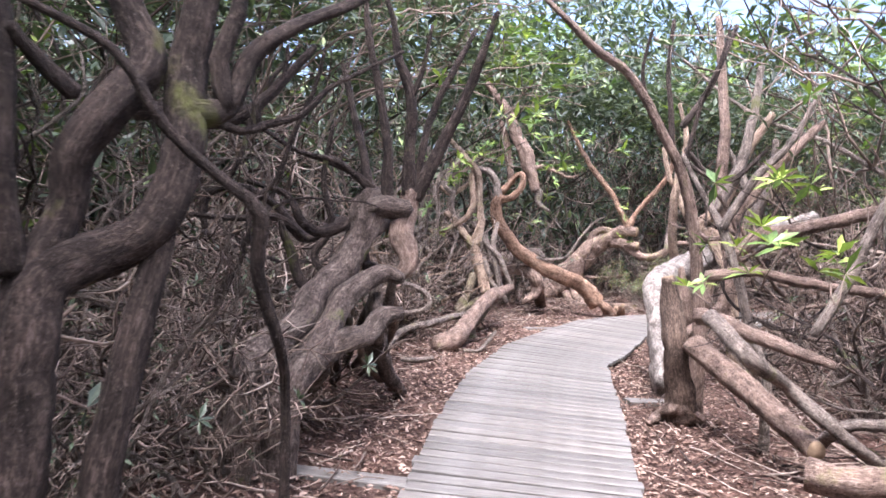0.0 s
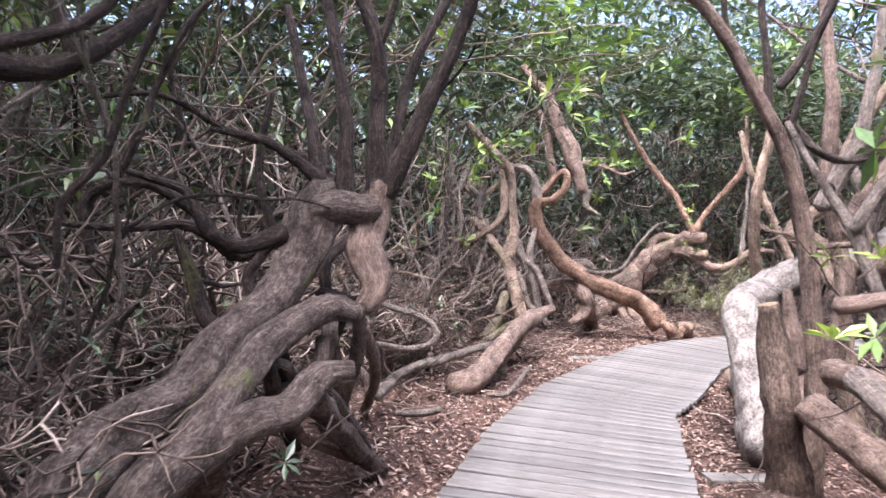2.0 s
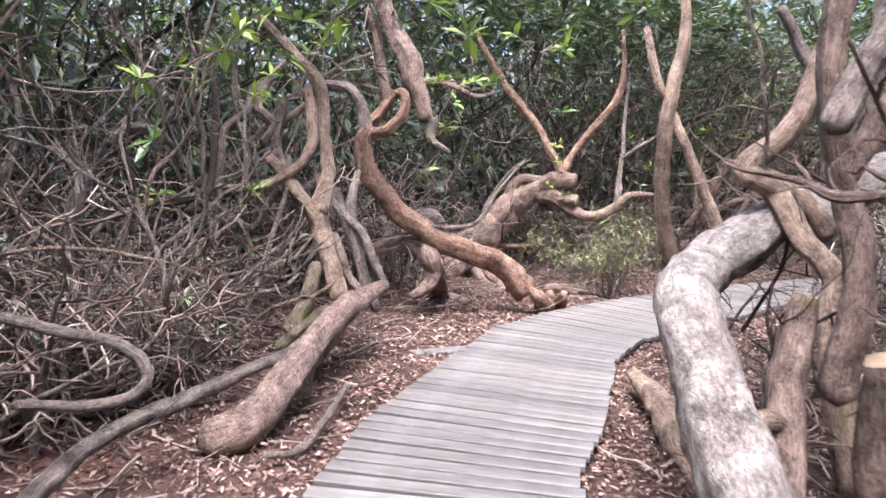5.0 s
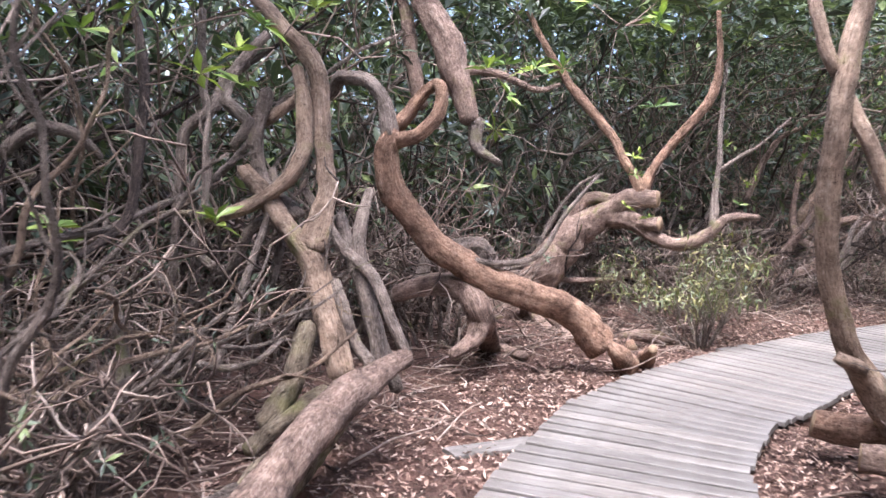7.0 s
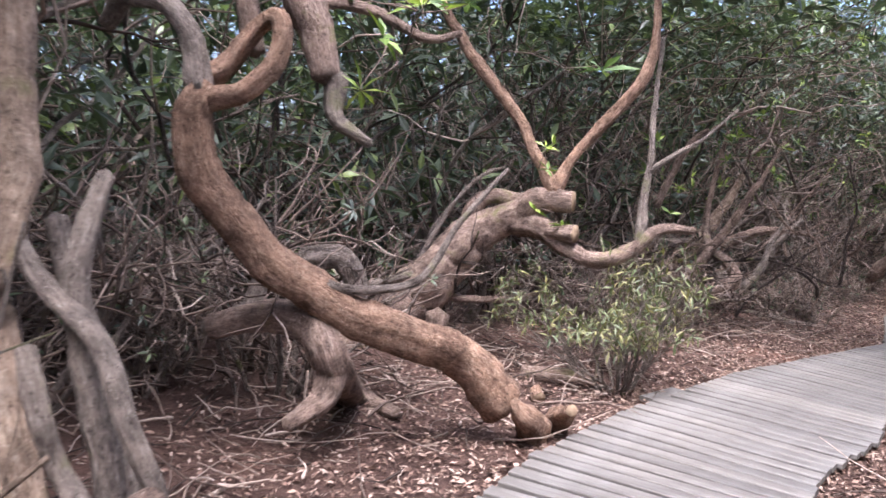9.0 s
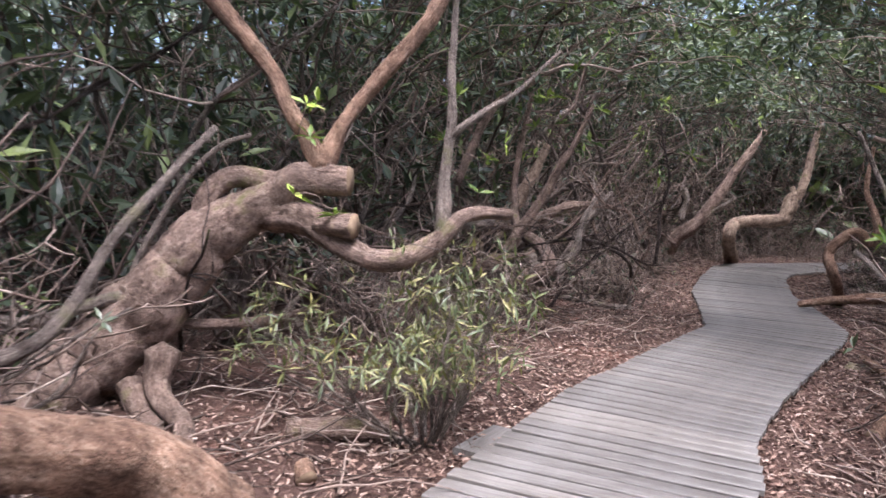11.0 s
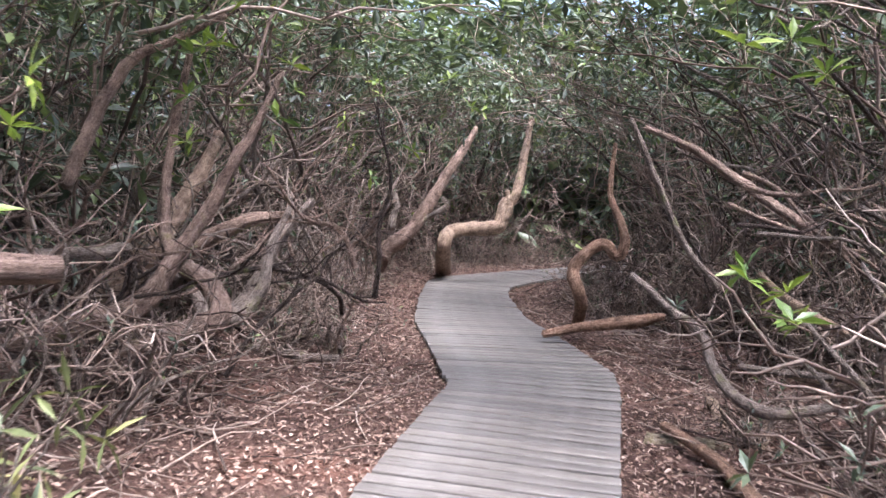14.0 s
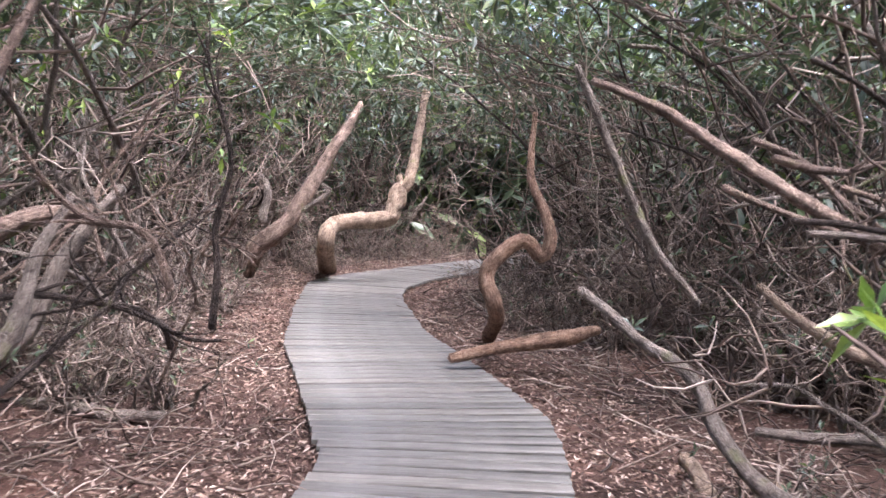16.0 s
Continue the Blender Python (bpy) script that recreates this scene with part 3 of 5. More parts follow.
limb(thing, "root", DARK, [(-0.50, 5.38, 0.84, 0.028), (-0.51, 5.39, 1.01, 0.028), (-0.41, 5.51, 1.12, 0.025), (-0.38, 5.51, 1.18, 0.019)], False)
limb(thing, "root", DARK, [(-0.70, 5.35, 0.58, 0.041), (-0.72, 5.54, 0.36, 0.040), (-0.82, 5.71, 0.08, 0.039)], False)
thing = gnarled("old_tree", "forked rhododendron leaning over the walk, shade put into its bark colour", "tree")
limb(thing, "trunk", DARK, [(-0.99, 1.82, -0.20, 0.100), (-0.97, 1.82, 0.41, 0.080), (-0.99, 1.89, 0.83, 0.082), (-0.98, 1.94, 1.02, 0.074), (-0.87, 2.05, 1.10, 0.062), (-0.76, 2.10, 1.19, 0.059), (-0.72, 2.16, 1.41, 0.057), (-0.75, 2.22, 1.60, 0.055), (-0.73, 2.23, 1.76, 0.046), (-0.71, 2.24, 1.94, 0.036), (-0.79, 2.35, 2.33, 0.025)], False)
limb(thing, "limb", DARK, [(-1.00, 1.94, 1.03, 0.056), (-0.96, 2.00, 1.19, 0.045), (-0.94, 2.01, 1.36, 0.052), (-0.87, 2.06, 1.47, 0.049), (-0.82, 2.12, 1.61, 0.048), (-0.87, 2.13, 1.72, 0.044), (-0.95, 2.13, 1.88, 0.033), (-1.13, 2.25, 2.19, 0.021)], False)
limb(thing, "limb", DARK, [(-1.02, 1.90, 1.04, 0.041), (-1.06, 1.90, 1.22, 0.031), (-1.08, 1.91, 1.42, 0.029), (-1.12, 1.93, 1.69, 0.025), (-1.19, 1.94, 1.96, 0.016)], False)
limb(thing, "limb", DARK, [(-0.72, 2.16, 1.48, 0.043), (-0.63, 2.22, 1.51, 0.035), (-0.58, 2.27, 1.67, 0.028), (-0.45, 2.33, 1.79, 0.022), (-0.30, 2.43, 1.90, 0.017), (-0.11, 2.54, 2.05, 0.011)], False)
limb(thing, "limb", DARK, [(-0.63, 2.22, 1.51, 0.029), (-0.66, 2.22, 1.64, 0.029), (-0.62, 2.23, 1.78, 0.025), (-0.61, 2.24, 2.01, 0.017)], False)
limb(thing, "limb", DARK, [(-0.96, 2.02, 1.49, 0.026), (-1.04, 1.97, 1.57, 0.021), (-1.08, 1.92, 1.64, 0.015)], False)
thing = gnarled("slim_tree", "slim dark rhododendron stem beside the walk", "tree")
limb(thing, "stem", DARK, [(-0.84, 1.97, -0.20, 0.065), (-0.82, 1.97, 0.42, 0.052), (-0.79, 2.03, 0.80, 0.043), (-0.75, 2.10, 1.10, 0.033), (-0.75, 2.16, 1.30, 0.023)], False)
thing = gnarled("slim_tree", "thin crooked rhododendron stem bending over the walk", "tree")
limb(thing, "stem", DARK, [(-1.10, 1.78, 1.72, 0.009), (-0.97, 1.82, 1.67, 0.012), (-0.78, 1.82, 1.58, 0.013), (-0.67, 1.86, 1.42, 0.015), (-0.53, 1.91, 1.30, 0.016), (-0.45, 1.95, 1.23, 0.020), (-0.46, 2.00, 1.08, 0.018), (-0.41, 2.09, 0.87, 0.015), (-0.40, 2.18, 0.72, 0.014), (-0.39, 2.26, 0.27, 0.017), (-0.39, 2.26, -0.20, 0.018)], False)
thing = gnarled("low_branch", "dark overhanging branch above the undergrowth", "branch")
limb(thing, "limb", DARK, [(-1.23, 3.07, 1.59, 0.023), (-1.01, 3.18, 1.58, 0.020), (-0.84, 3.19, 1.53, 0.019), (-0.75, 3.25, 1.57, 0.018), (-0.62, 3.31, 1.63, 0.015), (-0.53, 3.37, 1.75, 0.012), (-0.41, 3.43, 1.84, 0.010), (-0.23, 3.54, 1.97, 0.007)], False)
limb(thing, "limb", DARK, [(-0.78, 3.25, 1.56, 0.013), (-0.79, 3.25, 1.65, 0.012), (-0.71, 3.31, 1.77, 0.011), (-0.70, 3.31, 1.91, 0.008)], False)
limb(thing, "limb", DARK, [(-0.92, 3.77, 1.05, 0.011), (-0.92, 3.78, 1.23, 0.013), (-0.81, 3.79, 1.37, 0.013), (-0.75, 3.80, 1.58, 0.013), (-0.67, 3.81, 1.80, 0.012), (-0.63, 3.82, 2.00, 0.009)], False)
thing = gnarled("grey_stump", "weathered grey bent trunk worn smooth beside the walk", "tree")
limb(thing, "trunk", PALE, [(1.94, 6.20, 0.01, 0.152), (1.92, 6.31, 0.15, 0.142), (1.93, 6.48, 0.31, 0.135), (1.97, 6.75, 0.49, 0.134), (1.96, 6.92, 0.69, 0.122), (2.01, 7.12, 0.80, 0.121), (2.25, 7.46, 0.87, 0.122), (2.48, 7.55, 0.99, 0.113), (2.76, 7.68, 1.11, 0.101), (3.11, 7.89, 1.20, 0.098), (3.49, 8.06, 1.35, 0.092), (3.89, 8.22, 1.51, 0.078)], False)
limb(thing, "branch", TAN, [(2.96, 7.69, 1.03, 0.072), (2.78, 7.63, 1.18, 0.067), (2.59, 7.56, 1.26, 0.062), (2.46, 7.58, 1.31, 0.059), (2.55, 7.58, 1.41, 0.056), (2.69, 7.58, 1.56, 0.053), (2.77, 7.59, 1.78, 0.050), (2.84, 7.60, 1.99, 0.047), (2.96, 7.61, 2.22, 0.042), (3.10, 7.62, 2.47, 0.033)], False)
limb(thing, "stem", TAN, [(2.59, 7.56, 1.24, 0.050), (2.69, 7.42, 1.01, 0.055), (2.77, 7.29, 0.86, 0.056), (2.71, 7.17, 0.62, 0.061), (2.70, 7.04, 0.32, 0.064), (2.76, 7.00, 0.00, 0.067)], False)
limb(thing, "branch", GREY, [(3.06, 7.80, 1.19, 0.064), (3.10, 7.83, 1.54, 0.067), (3.21, 7.83, 1.70, 0.054), (3.25, 7.85, 1.93, 0.041), (3.26, 7.88, 2.25, 0.029)], False)
limb(thing, "branch", GREY, [(3.11, 7.82, 1.51, 0.054), (3.04, 7.85, 1.70, 0.045), (2.95, 7.99, 1.96, 0.036), (2.81, 8.03, 2.18, 0.026)], False)
thing = gnarled("root_snag", "brown forked dead stems leaning behind the grey trunk", "stump")
limb(thing, "stem", RED, [(2.15, 6.47, -0.03, 0.067), (2.20, 6.60, 0.25, 0.067), (2.25, 6.72, 0.50, 0.067), (2.34, 6.83, 0.73, 0.064), (2.37, 6.84, 0.84, 0.049)], True)
limb(thing, "root", RED, [(2.23, 6.66, 0.37, 0.052), (2.11, 6.62, 0.41, 0.039), (2.02, 6.63, 0.31, 0.025)], False)
thing = gnarled("ground_log", "pale stripped log end on soil beside the planks", "log")
limb(thing, "log", TAN, [(2.38, 8.56, 0.07, 0.041), (2.32, 7.96, 0.05, 0.083), (2.26, 7.55, -0.02, 0.091), (2.23, 7.25, -0.09, 0.070)], True)
thing = gnarled("broken_stump", "dark charred broken stump with a splintered top", "stump")
limb(thing, "trunk", CHAR, [(1.76, 5.37, -0.02, 0.109), (1.67, 5.29, 0.32, 0.084), (1.62, 5.24, 0.56, 0.077), (1.60, 5.30, 0.78, 0.066), (1.55, 5.30, 0.96, 0.043)], True)
limb(thing, "root", RED, [(1.69, 5.28, 0.09, 0.058), (1.61, 5.40, -0.02, 0.039), (1.48, 5.18, -0.02, 0.020)], False)
limb(thing, "root", RED, [(1.72, 5.28, 0.09, 0.058), (1.89, 5.31, -0.02, 0.035)], False)
limb(thing, "splinter", RED, [(1.72, 5.35, 0.66, 0.044), (1.68, 5.36, 0.89, 0.035), (1.66, 5.36, 1.02, 0.018)], False)
thing = gnarled("leaning_tree", "slender reddish rhododendron leaning over the boardwalk", "tree")
limb(thing, "trunk", RED, [(1.87, 5.41, -0.20, 0.061), (1.83, 5.41, 0.66, 0.049), (1.80, 5.42, 0.89, 0.047), (1.75, 5.42, 1.22, 0.042), (1.64, 5.43, 1.62, 0.036), (1.43, 5.38, 1.96, 0.032), (1.19, 5.33, 2.28, 0.029), (0.94, 5.27, 2.42, 0.029), (0.72, 5.22, 2.59, 0.022), (0.42, 5.21, 2.83, 0.014)], False)
limb(thing, "branch", DARK, [(1.54, 5.43, 1.82, 0.023), (1.51, 5.44, 2.09, 0.019), (1.47, 5.45, 2.35, 0.017), (1.48, 5.46, 2.71, 0.013)], False)
limb(thing, "branch", DARK, [(1.61, 5.43, 1.65, 0.019), (1.69, 5.35, 2.14, 0.016), (1.75, 5.26, 2.38, 0.012), (1.81, 5.28, 2.66, 0.008)], False)
limb(thing, "branch", DARK, [(1.61, 5.44, 1.77, 0.016), (1.78, 5.34, 1.65, 0.012), (1.91, 5.25, 1.63, 0.010), (2.04, 5.16, 1.79, 0.008)], False)
limb(thing, "branch", DARK, [(1.34, 5.38, 2.10, 0.017), (1.28, 5.39, 2.33, 0.014), (1.31, 5.35, 2.61, 0.010)], False)
thing = gnarled("slim_tree", "thin grey rhododendron stem among low branches", "tree")
limb(thing, "stem", GREY, [(2.11, 4.81, -0.20, 0.035), (2.07, 4.81, 0.38, 0.028), (2.02, 4.86, 0.56, 0.028), (1.95, 4.97, 0.85, 0.030), (1.84, 5.08, 1.24, 0.030), (1.79, 5.13, 1.37, 0.025), (1.69, 5.23, 1.56, 0.020), (1.59, 5.34, 1.79, 0.014)], False)
limb(thing, "branch", GREY, [(1.81, 5.08, 1.31, 0.027), (1.88, 5.09, 1.45, 0.030), (2.00, 5.05, 1.67, 0.027), (2.18, 5.07, 1.87, 0.021), (2.37, 5.09, 2.26, 0.016)], False)
thing = gnarled("pole_tree", "bare tan rhododendron stem at the edge of the walk", "tree")
limb(thing, "stem", TAN, [(3.24, 9.27, 0.18, 0.073), (3.04, 9.26, 0.43, 0.061), (2.88, 9.18, 0.62, 0.054), (2.75, 9.11, 0.89, 0.050), (2.67, 9.03, 1.12, 0.049), (2.62, 8.96, 1.36, 0.050), (2.59, 8.88, 1.61, 0.046), (2.63, 8.90, 1.89, 0.044), (2.67, 8.91, 2.07, 0.041), (2.68, 8.93, 2.35, 0.032), (2.58, 8.97, 2.71, 0.023)], False)
limb(thing, "stub", TAN, [(2.96, 9.17, 0.49, 0.039), (2.79, 9.03, 0.55, 0.030), (2.75, 9.03, 0.57, 0.025)], True)
limb(thing, "branch", TAN, [(2.65, 8.94, 1.73, 0.035), (2.55, 8.90, 1.81, 0.032), (2.49, 8.91, 1.97, 0.030), (2.44, 8.94, 2.20, 0.023)], False)
limb(thing, "branch", TAN, [(2.63, 8.93, 1.70, 0.035), (2.70, 8.86, 1.52, 0.035), (2.82, 8.84, 1.28, 0.035), (3.03, 8.79, 0.80, 0.039)], False)
thing = gnarled("ground_log", "heavy weathered log lying in leaf litter", "log")
limb(thing, "log", RED, [(1.72, 5.17, 0.53, 0.071), (1.90, 4.86, 0.38, 0.072), (2.02, 4.45, 0.25, 0.067), (2.02, 4.00, 0.19, 0.053)], True)
thing = gnarled("ground_log", "long grey log sloping to the litter", "log")
limb(thing, "log", GREY, [(1.51, 4.28, 0.82, 0.047), (1.56, 3.87, 0.68, 0.040), (1.89, 4.06, 0.49, 0.040), (2.15, 3.95, 0.27, 0.037), (2.70, 4.33, -0.02, 0.036)], False)
thing = gnarled("ground_log", "sawn thick log end in leaf litter", "log")
limb(thing, "log", RED, [(1.76, 3.55, 0.21, 0.075), (1.90, 3.45, 0.21, 0.071), (2.25, 3.45, 0.25, 0.067)], True)
thing = gnarled("ground_log", "crossing grey branch on the litter", "branch")
limb(thing, "branch", GREY, [(2.38, 4.77, -0.02, 0.040), (2.30, 4.25, 0.27, 0.035), (2.61, 4.25, 0.32, 0.033), (2.98, 4.25, 0.36, 0.028)], False)
thing = gnarled("ground_log", "crooked low branch above the litter", "branch")
limb(thing, "branch", RED, [(1.64, 4.79, 1.01, 0.034), (1.91, 4.79, 1.06, 0.031), (2.23, 4.79, 1.02, 0.031), (2.74, 4.78, 0.99, 0.031), (3.19, 4.79, 1.09, 0.024)], False)
limb(thing, "branch", RED, [(1.95, 5.29, 1.14, 0.049), (2.13, 5.30, 1.27, 0.049), (2.43, 5.30, 1.35, 0.046), (2.98, 5.31, 1.53, 0.040), (3.48, 5.31, 1.65, 0.029)], False)
limb(thing, "branch", RED, [(1.55, 4.58, 0.78, 0.050), (1.68, 4.37, 0.76, 0.046), (1.92, 4.17, 0.68, 0.034), (2.06, 3.97, 0.64, 0.022)], False)
limb(thing, "branch", GREY, [(2.03, 4.17, 0.78, 0.027), (2.19, 4.19, 1.07, 0.030), (2.34, 4.20, 1.44, 0.027), (2.55, 4.22, 1.83, 0.021)], False)
thing = gnarled("ground_log", "short sawn log beside the boardwalk", "log")
limb(thing, "log", ORANGE, [(2.94, 9.49, 0.13, 0.063), (3.09, 9.43, 0.12, 0.073), (3.28, 9.37, 0.12, 0.075)], True)
thing = gnarled("ground_log", "short mossy cut log in the litter", "log")
limb(thing, "log", RED, [(2.85, 8.94, 0.15, 0.061), (3.01, 8.88, 0.14, 0.065)], True)
thing = gnarled("ground_log", "split log chunk on bare soil", "log")
limb(thing, "log", RED, [(2.85, 12.58, -0.02, 0.055), (3.09, 12.50, -0.02, 0.064), (3.33, 12.41, -0.02, 0.048)], True)
thing = gnarled("tree_stump", "small sawn stump in reddish soil", "stump")
limb(thing, "stump", ORANGE, [(2.75, 11.94, -0.02, 0.047), (2.77, 12.02, 0.02, 0.040)], True)
thing = gnarled("tree_stump", "splintered orange stump of fresh wood", "stump")
limb(thing, "stump", ORANGE, [(2.54, 11.32, -0.02, 0.092), (2.39, 11.12, 0.13, 0.058), (2.33, 11.13, 0.20, 0.024)], True)
limb(thing, "splinter", ORANGE, [(2.72, 11.49, -0.02, 0.074), (2.66, 11.14, 0.15, 0.031)], True)
thing = gnarled("far_tree", "grey arched trunk spanning the ground beyond the walk", "tree")
limb(thing, "trunk", TAN, [(14.10, 20.54, -0.02, 0.131), (12.49, 19.10, 0.52, 0.110), (12.62, 19.13, 0.78, 0.111), (12.98, 18.86, 0.86, 0.112), (13.27, 18.67, 0.93, 0.105), (13.42, 18.68, 1.27, 0.097), (13.52, 18.57, 1.41, 0.079), (13.78, 18.64, 2.05, 0.063), (13.95, 18.66, 2.73, 0.045)], False)
limb(thing, "branch", TAN, [(13.28, 18.66, 0.96, 0.078), (13.38, 18.56, 1.17, 0.061), (13.45, 18.67, 1.49, 0.044)], False)
thing = gnarled("far_tree", "dark leaning rhododendron trunk in shade", "tree")
limb(thing, "trunk", RED, [(12.07, 20.19, -0.02, 0.114), (11.91, 19.79, 0.46, 0.119), (12.18, 19.50, 0.83, 0.110), (12.71, 19.27, 1.77, 0.078), (13.14, 19.14, 2.46, 0.053)], False)
limb(thing, "branch", GREY, [(12.23, 19.45, 0.88, 0.042), (12.44, 19.07, 1.20, 0.038), (12.40, 19.13, 1.32, 0.025)], False)
limb(thing, "branch", GREY, [(11.96, 19.76, 0.80, 0.059), (12.09, 19.80, 1.19, 0.051), (12.10, 19.97, 1.40, 0.035)], False)
thing = gnarled("bent_tree", "crooked reddish stem bending over the ground", "tree")
limb(thing, "stem", ORANGE, [(10.97, 15.66, -0.02, 0.067), (9.82, 14.93, 0.41, 0.056), (9.78, 15.01, 0.68, 0.056), (9.87, 14.92, 0.88, 0.056), (9.97, 14.80, 0.95, 0.056), (10.05, 14.71, 0.84, 0.046), (10.09, 14.66, 0.95, 0.046), (10.08, 14.70, 1.15, 0.038), (10.10, 14.86, 1.45, 0.029), (10.22, 14.92, 1.93, 0.021)], False)
thing = gnarled("ground_log", "reddish stripped log lying in litter", "log")
limb(thing, "log", ORANGE, [(9.51, 15.12, 0.08, 0.035), (9.75, 14.84, 0.17, 0.045), (10.09, 14.52, 0.24, 0.061), (10.41, 14.37, 0.29, 0.036)], False)
thing = gnarled("side_tree", "orange-barked rhododendron limbs twisting from the thicket", "tree")
limb(thing, "trunk", RED, [(5.03, 15.82, 0.27, 0.066), (5.39, 15.72, 0.37, 0.064), (5.82, 15.68, 0.50, 0.071), (6.02, 15.63, 0.83, 0.050), (6.20, 15.59, 1.10, 0.046), (6.36, 15.52, 1.48, 0.038), (6.45, 15.50, 1.63, 0.028), (6.65, 15.47, 2.08, 0.018)], False)
limb(thing, "limb", RED, [(5.54, 15.51, 0.11, 0.061), (5.62, 15.43, 0.24, 0.067), (5.82, 15.34, 0.33, 0.068), (6.08, 15.21, 0.45, 0.070), (6.15, 15.45, 0.63, 0.066), (6.08, 15.71, 0.75, 0.058), (6.12, 15.99, 0.97, 0.046), (6.20, 16.11, 1.50, 0.032), (6.29, 16.06, 2.19, 0.022)], False)
limb(thing, "limb", GREY, [(5.19, 15.99, 0.78, 0.045), (5.43, 15.86, 0.79, 0.046), (5.61, 15.80, 0.81, 0.044), (5.77, 15.77, 0.85, 0.029)], False)
limb(thing, "limb", RED, [(5.47, 16.01, 1.21, 0.048), (5.61, 16.03, 1.60, 0.045), (5.81, 16.00, 2.02, 0.036), (6.03, 15.91, 2.19, 0.027), (6.34, 15.71, 2.42, 0.017)], False)
limb(thing, "limb", GREY, [(6.25, 15.31, 0.39, 0.040), (6.49, 15.35, 0.61, 0.038), (6.66, 15.49, 0.91, 0.029), (6.87, 15.57, 1.17, 0.019)], False)
thing = gnarled("side_tree", "grey branches sagging from the thicket over litter", "tree")
limb(thing, "limb", GREY, [(7.93, 12.67, 0.42, 0.018), (8.10, 12.46, 0.40, 0.021), (8.30, 12.22, 0.39, 0.021), (8.53, 11.94, 0.36, 0.015)], False)
limb(thing, "limb", GREY, [(8.62, 13.13, 0.80, 0.022), (8.48, 13.32, 1.08, 0.022), (8.37, 13.49, 1.46, 0.022), (8.25, 13.67, 1.91, 0.018)], False)
thing = gnarled("low_branch", "long dark limb sweeping over the undergrowth", "branch")
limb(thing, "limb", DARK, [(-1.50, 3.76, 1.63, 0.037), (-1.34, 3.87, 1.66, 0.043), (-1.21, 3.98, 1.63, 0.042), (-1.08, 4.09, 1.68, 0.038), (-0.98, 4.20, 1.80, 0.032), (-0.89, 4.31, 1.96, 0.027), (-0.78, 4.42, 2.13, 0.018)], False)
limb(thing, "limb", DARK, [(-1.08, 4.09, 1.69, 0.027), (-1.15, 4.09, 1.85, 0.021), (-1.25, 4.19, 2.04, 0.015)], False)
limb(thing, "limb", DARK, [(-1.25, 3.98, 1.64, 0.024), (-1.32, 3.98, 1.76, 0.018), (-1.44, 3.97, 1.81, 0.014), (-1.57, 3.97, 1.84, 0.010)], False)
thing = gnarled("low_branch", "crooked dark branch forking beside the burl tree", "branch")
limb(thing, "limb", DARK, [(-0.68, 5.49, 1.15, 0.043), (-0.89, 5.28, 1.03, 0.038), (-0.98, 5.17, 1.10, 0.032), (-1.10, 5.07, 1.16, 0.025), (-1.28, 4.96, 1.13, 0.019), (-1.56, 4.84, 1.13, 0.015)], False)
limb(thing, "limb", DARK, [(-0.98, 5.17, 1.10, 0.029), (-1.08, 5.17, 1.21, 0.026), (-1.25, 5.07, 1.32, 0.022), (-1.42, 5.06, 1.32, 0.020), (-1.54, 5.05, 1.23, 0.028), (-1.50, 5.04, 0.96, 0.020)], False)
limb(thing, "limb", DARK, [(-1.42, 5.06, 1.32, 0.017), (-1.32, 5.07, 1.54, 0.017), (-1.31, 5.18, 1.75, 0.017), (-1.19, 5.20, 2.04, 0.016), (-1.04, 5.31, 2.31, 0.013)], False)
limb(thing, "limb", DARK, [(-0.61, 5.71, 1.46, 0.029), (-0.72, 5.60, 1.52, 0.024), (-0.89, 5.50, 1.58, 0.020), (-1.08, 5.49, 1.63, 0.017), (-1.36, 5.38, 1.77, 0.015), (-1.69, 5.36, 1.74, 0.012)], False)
thing = gnarled("slim_tree", "slender reddish stems rising behind the leaning trunk", "tree")
limb(thing, "stem", RED, [(2.47, 6.74, 0.47, 0.066), (2.52, 6.76, 0.94, 0.058), (2.48, 6.87, 1.29, 0.055), (2.40, 6.88, 1.68, 0.051), (2.40, 6.90, 2.20, 0.048), (2.37, 7.01, 2.65, 0.040), (2.33, 7.13, 3.21, 0.031)], False)
limb(thing, "branch", RED, [(2.48, 6.87, 1.29, 0.048), (2.68, 6.89, 1.62, 0.051), (2.97, 6.92, 1.99, 0.044), (3.32, 7.05, 2.35, 0.032)], False)
limb(thing, "branch", GREY, [(2.29, 6.67, 1.47, 0.053), (2.48, 6.69, 1.83, 0.046), (2.55, 6.70, 2.18, 0.038), (2.64, 6.83, 2.74, 0.027)], False)
limb(thing, "branch", DARK, [(1.75, 5.96, 2.06, 0.027), (1.90, 5.97, 2.30, 0.025), (2.01, 5.99, 2.57, 0.022), (2.14, 6.11, 2.88, 0.017)], False)
limb(thing, "branch", DARK, [(1.73, 5.75, 1.87, 0.022), (1.93, 5.75, 1.69, 0.019), (2.10, 5.76, 1.69, 0.016), (2.33, 5.78, 1.91, 0.013)], False)
thing = gnarled("cut_stick", "pale snapped branch propped in the litter", "branch")
limb(thing, "stick", TAN, [(8.80, 13.18, -0.02, 0.039), (8.29, 12.84, -0.08, 0.043), (7.88, 12.54, -0.12, 0.042), (7.39, 12.18, -0.19, 0.040), (7.15, 12.00, -0.23, 0.037)], True)
limb(thing, "stub", TAN, [(7.88, 12.54, -0.10, 0.039), (8.04, 12.53, 0.03, 0.036), (8.22, 12.63, 0.13, 0.030)], True)
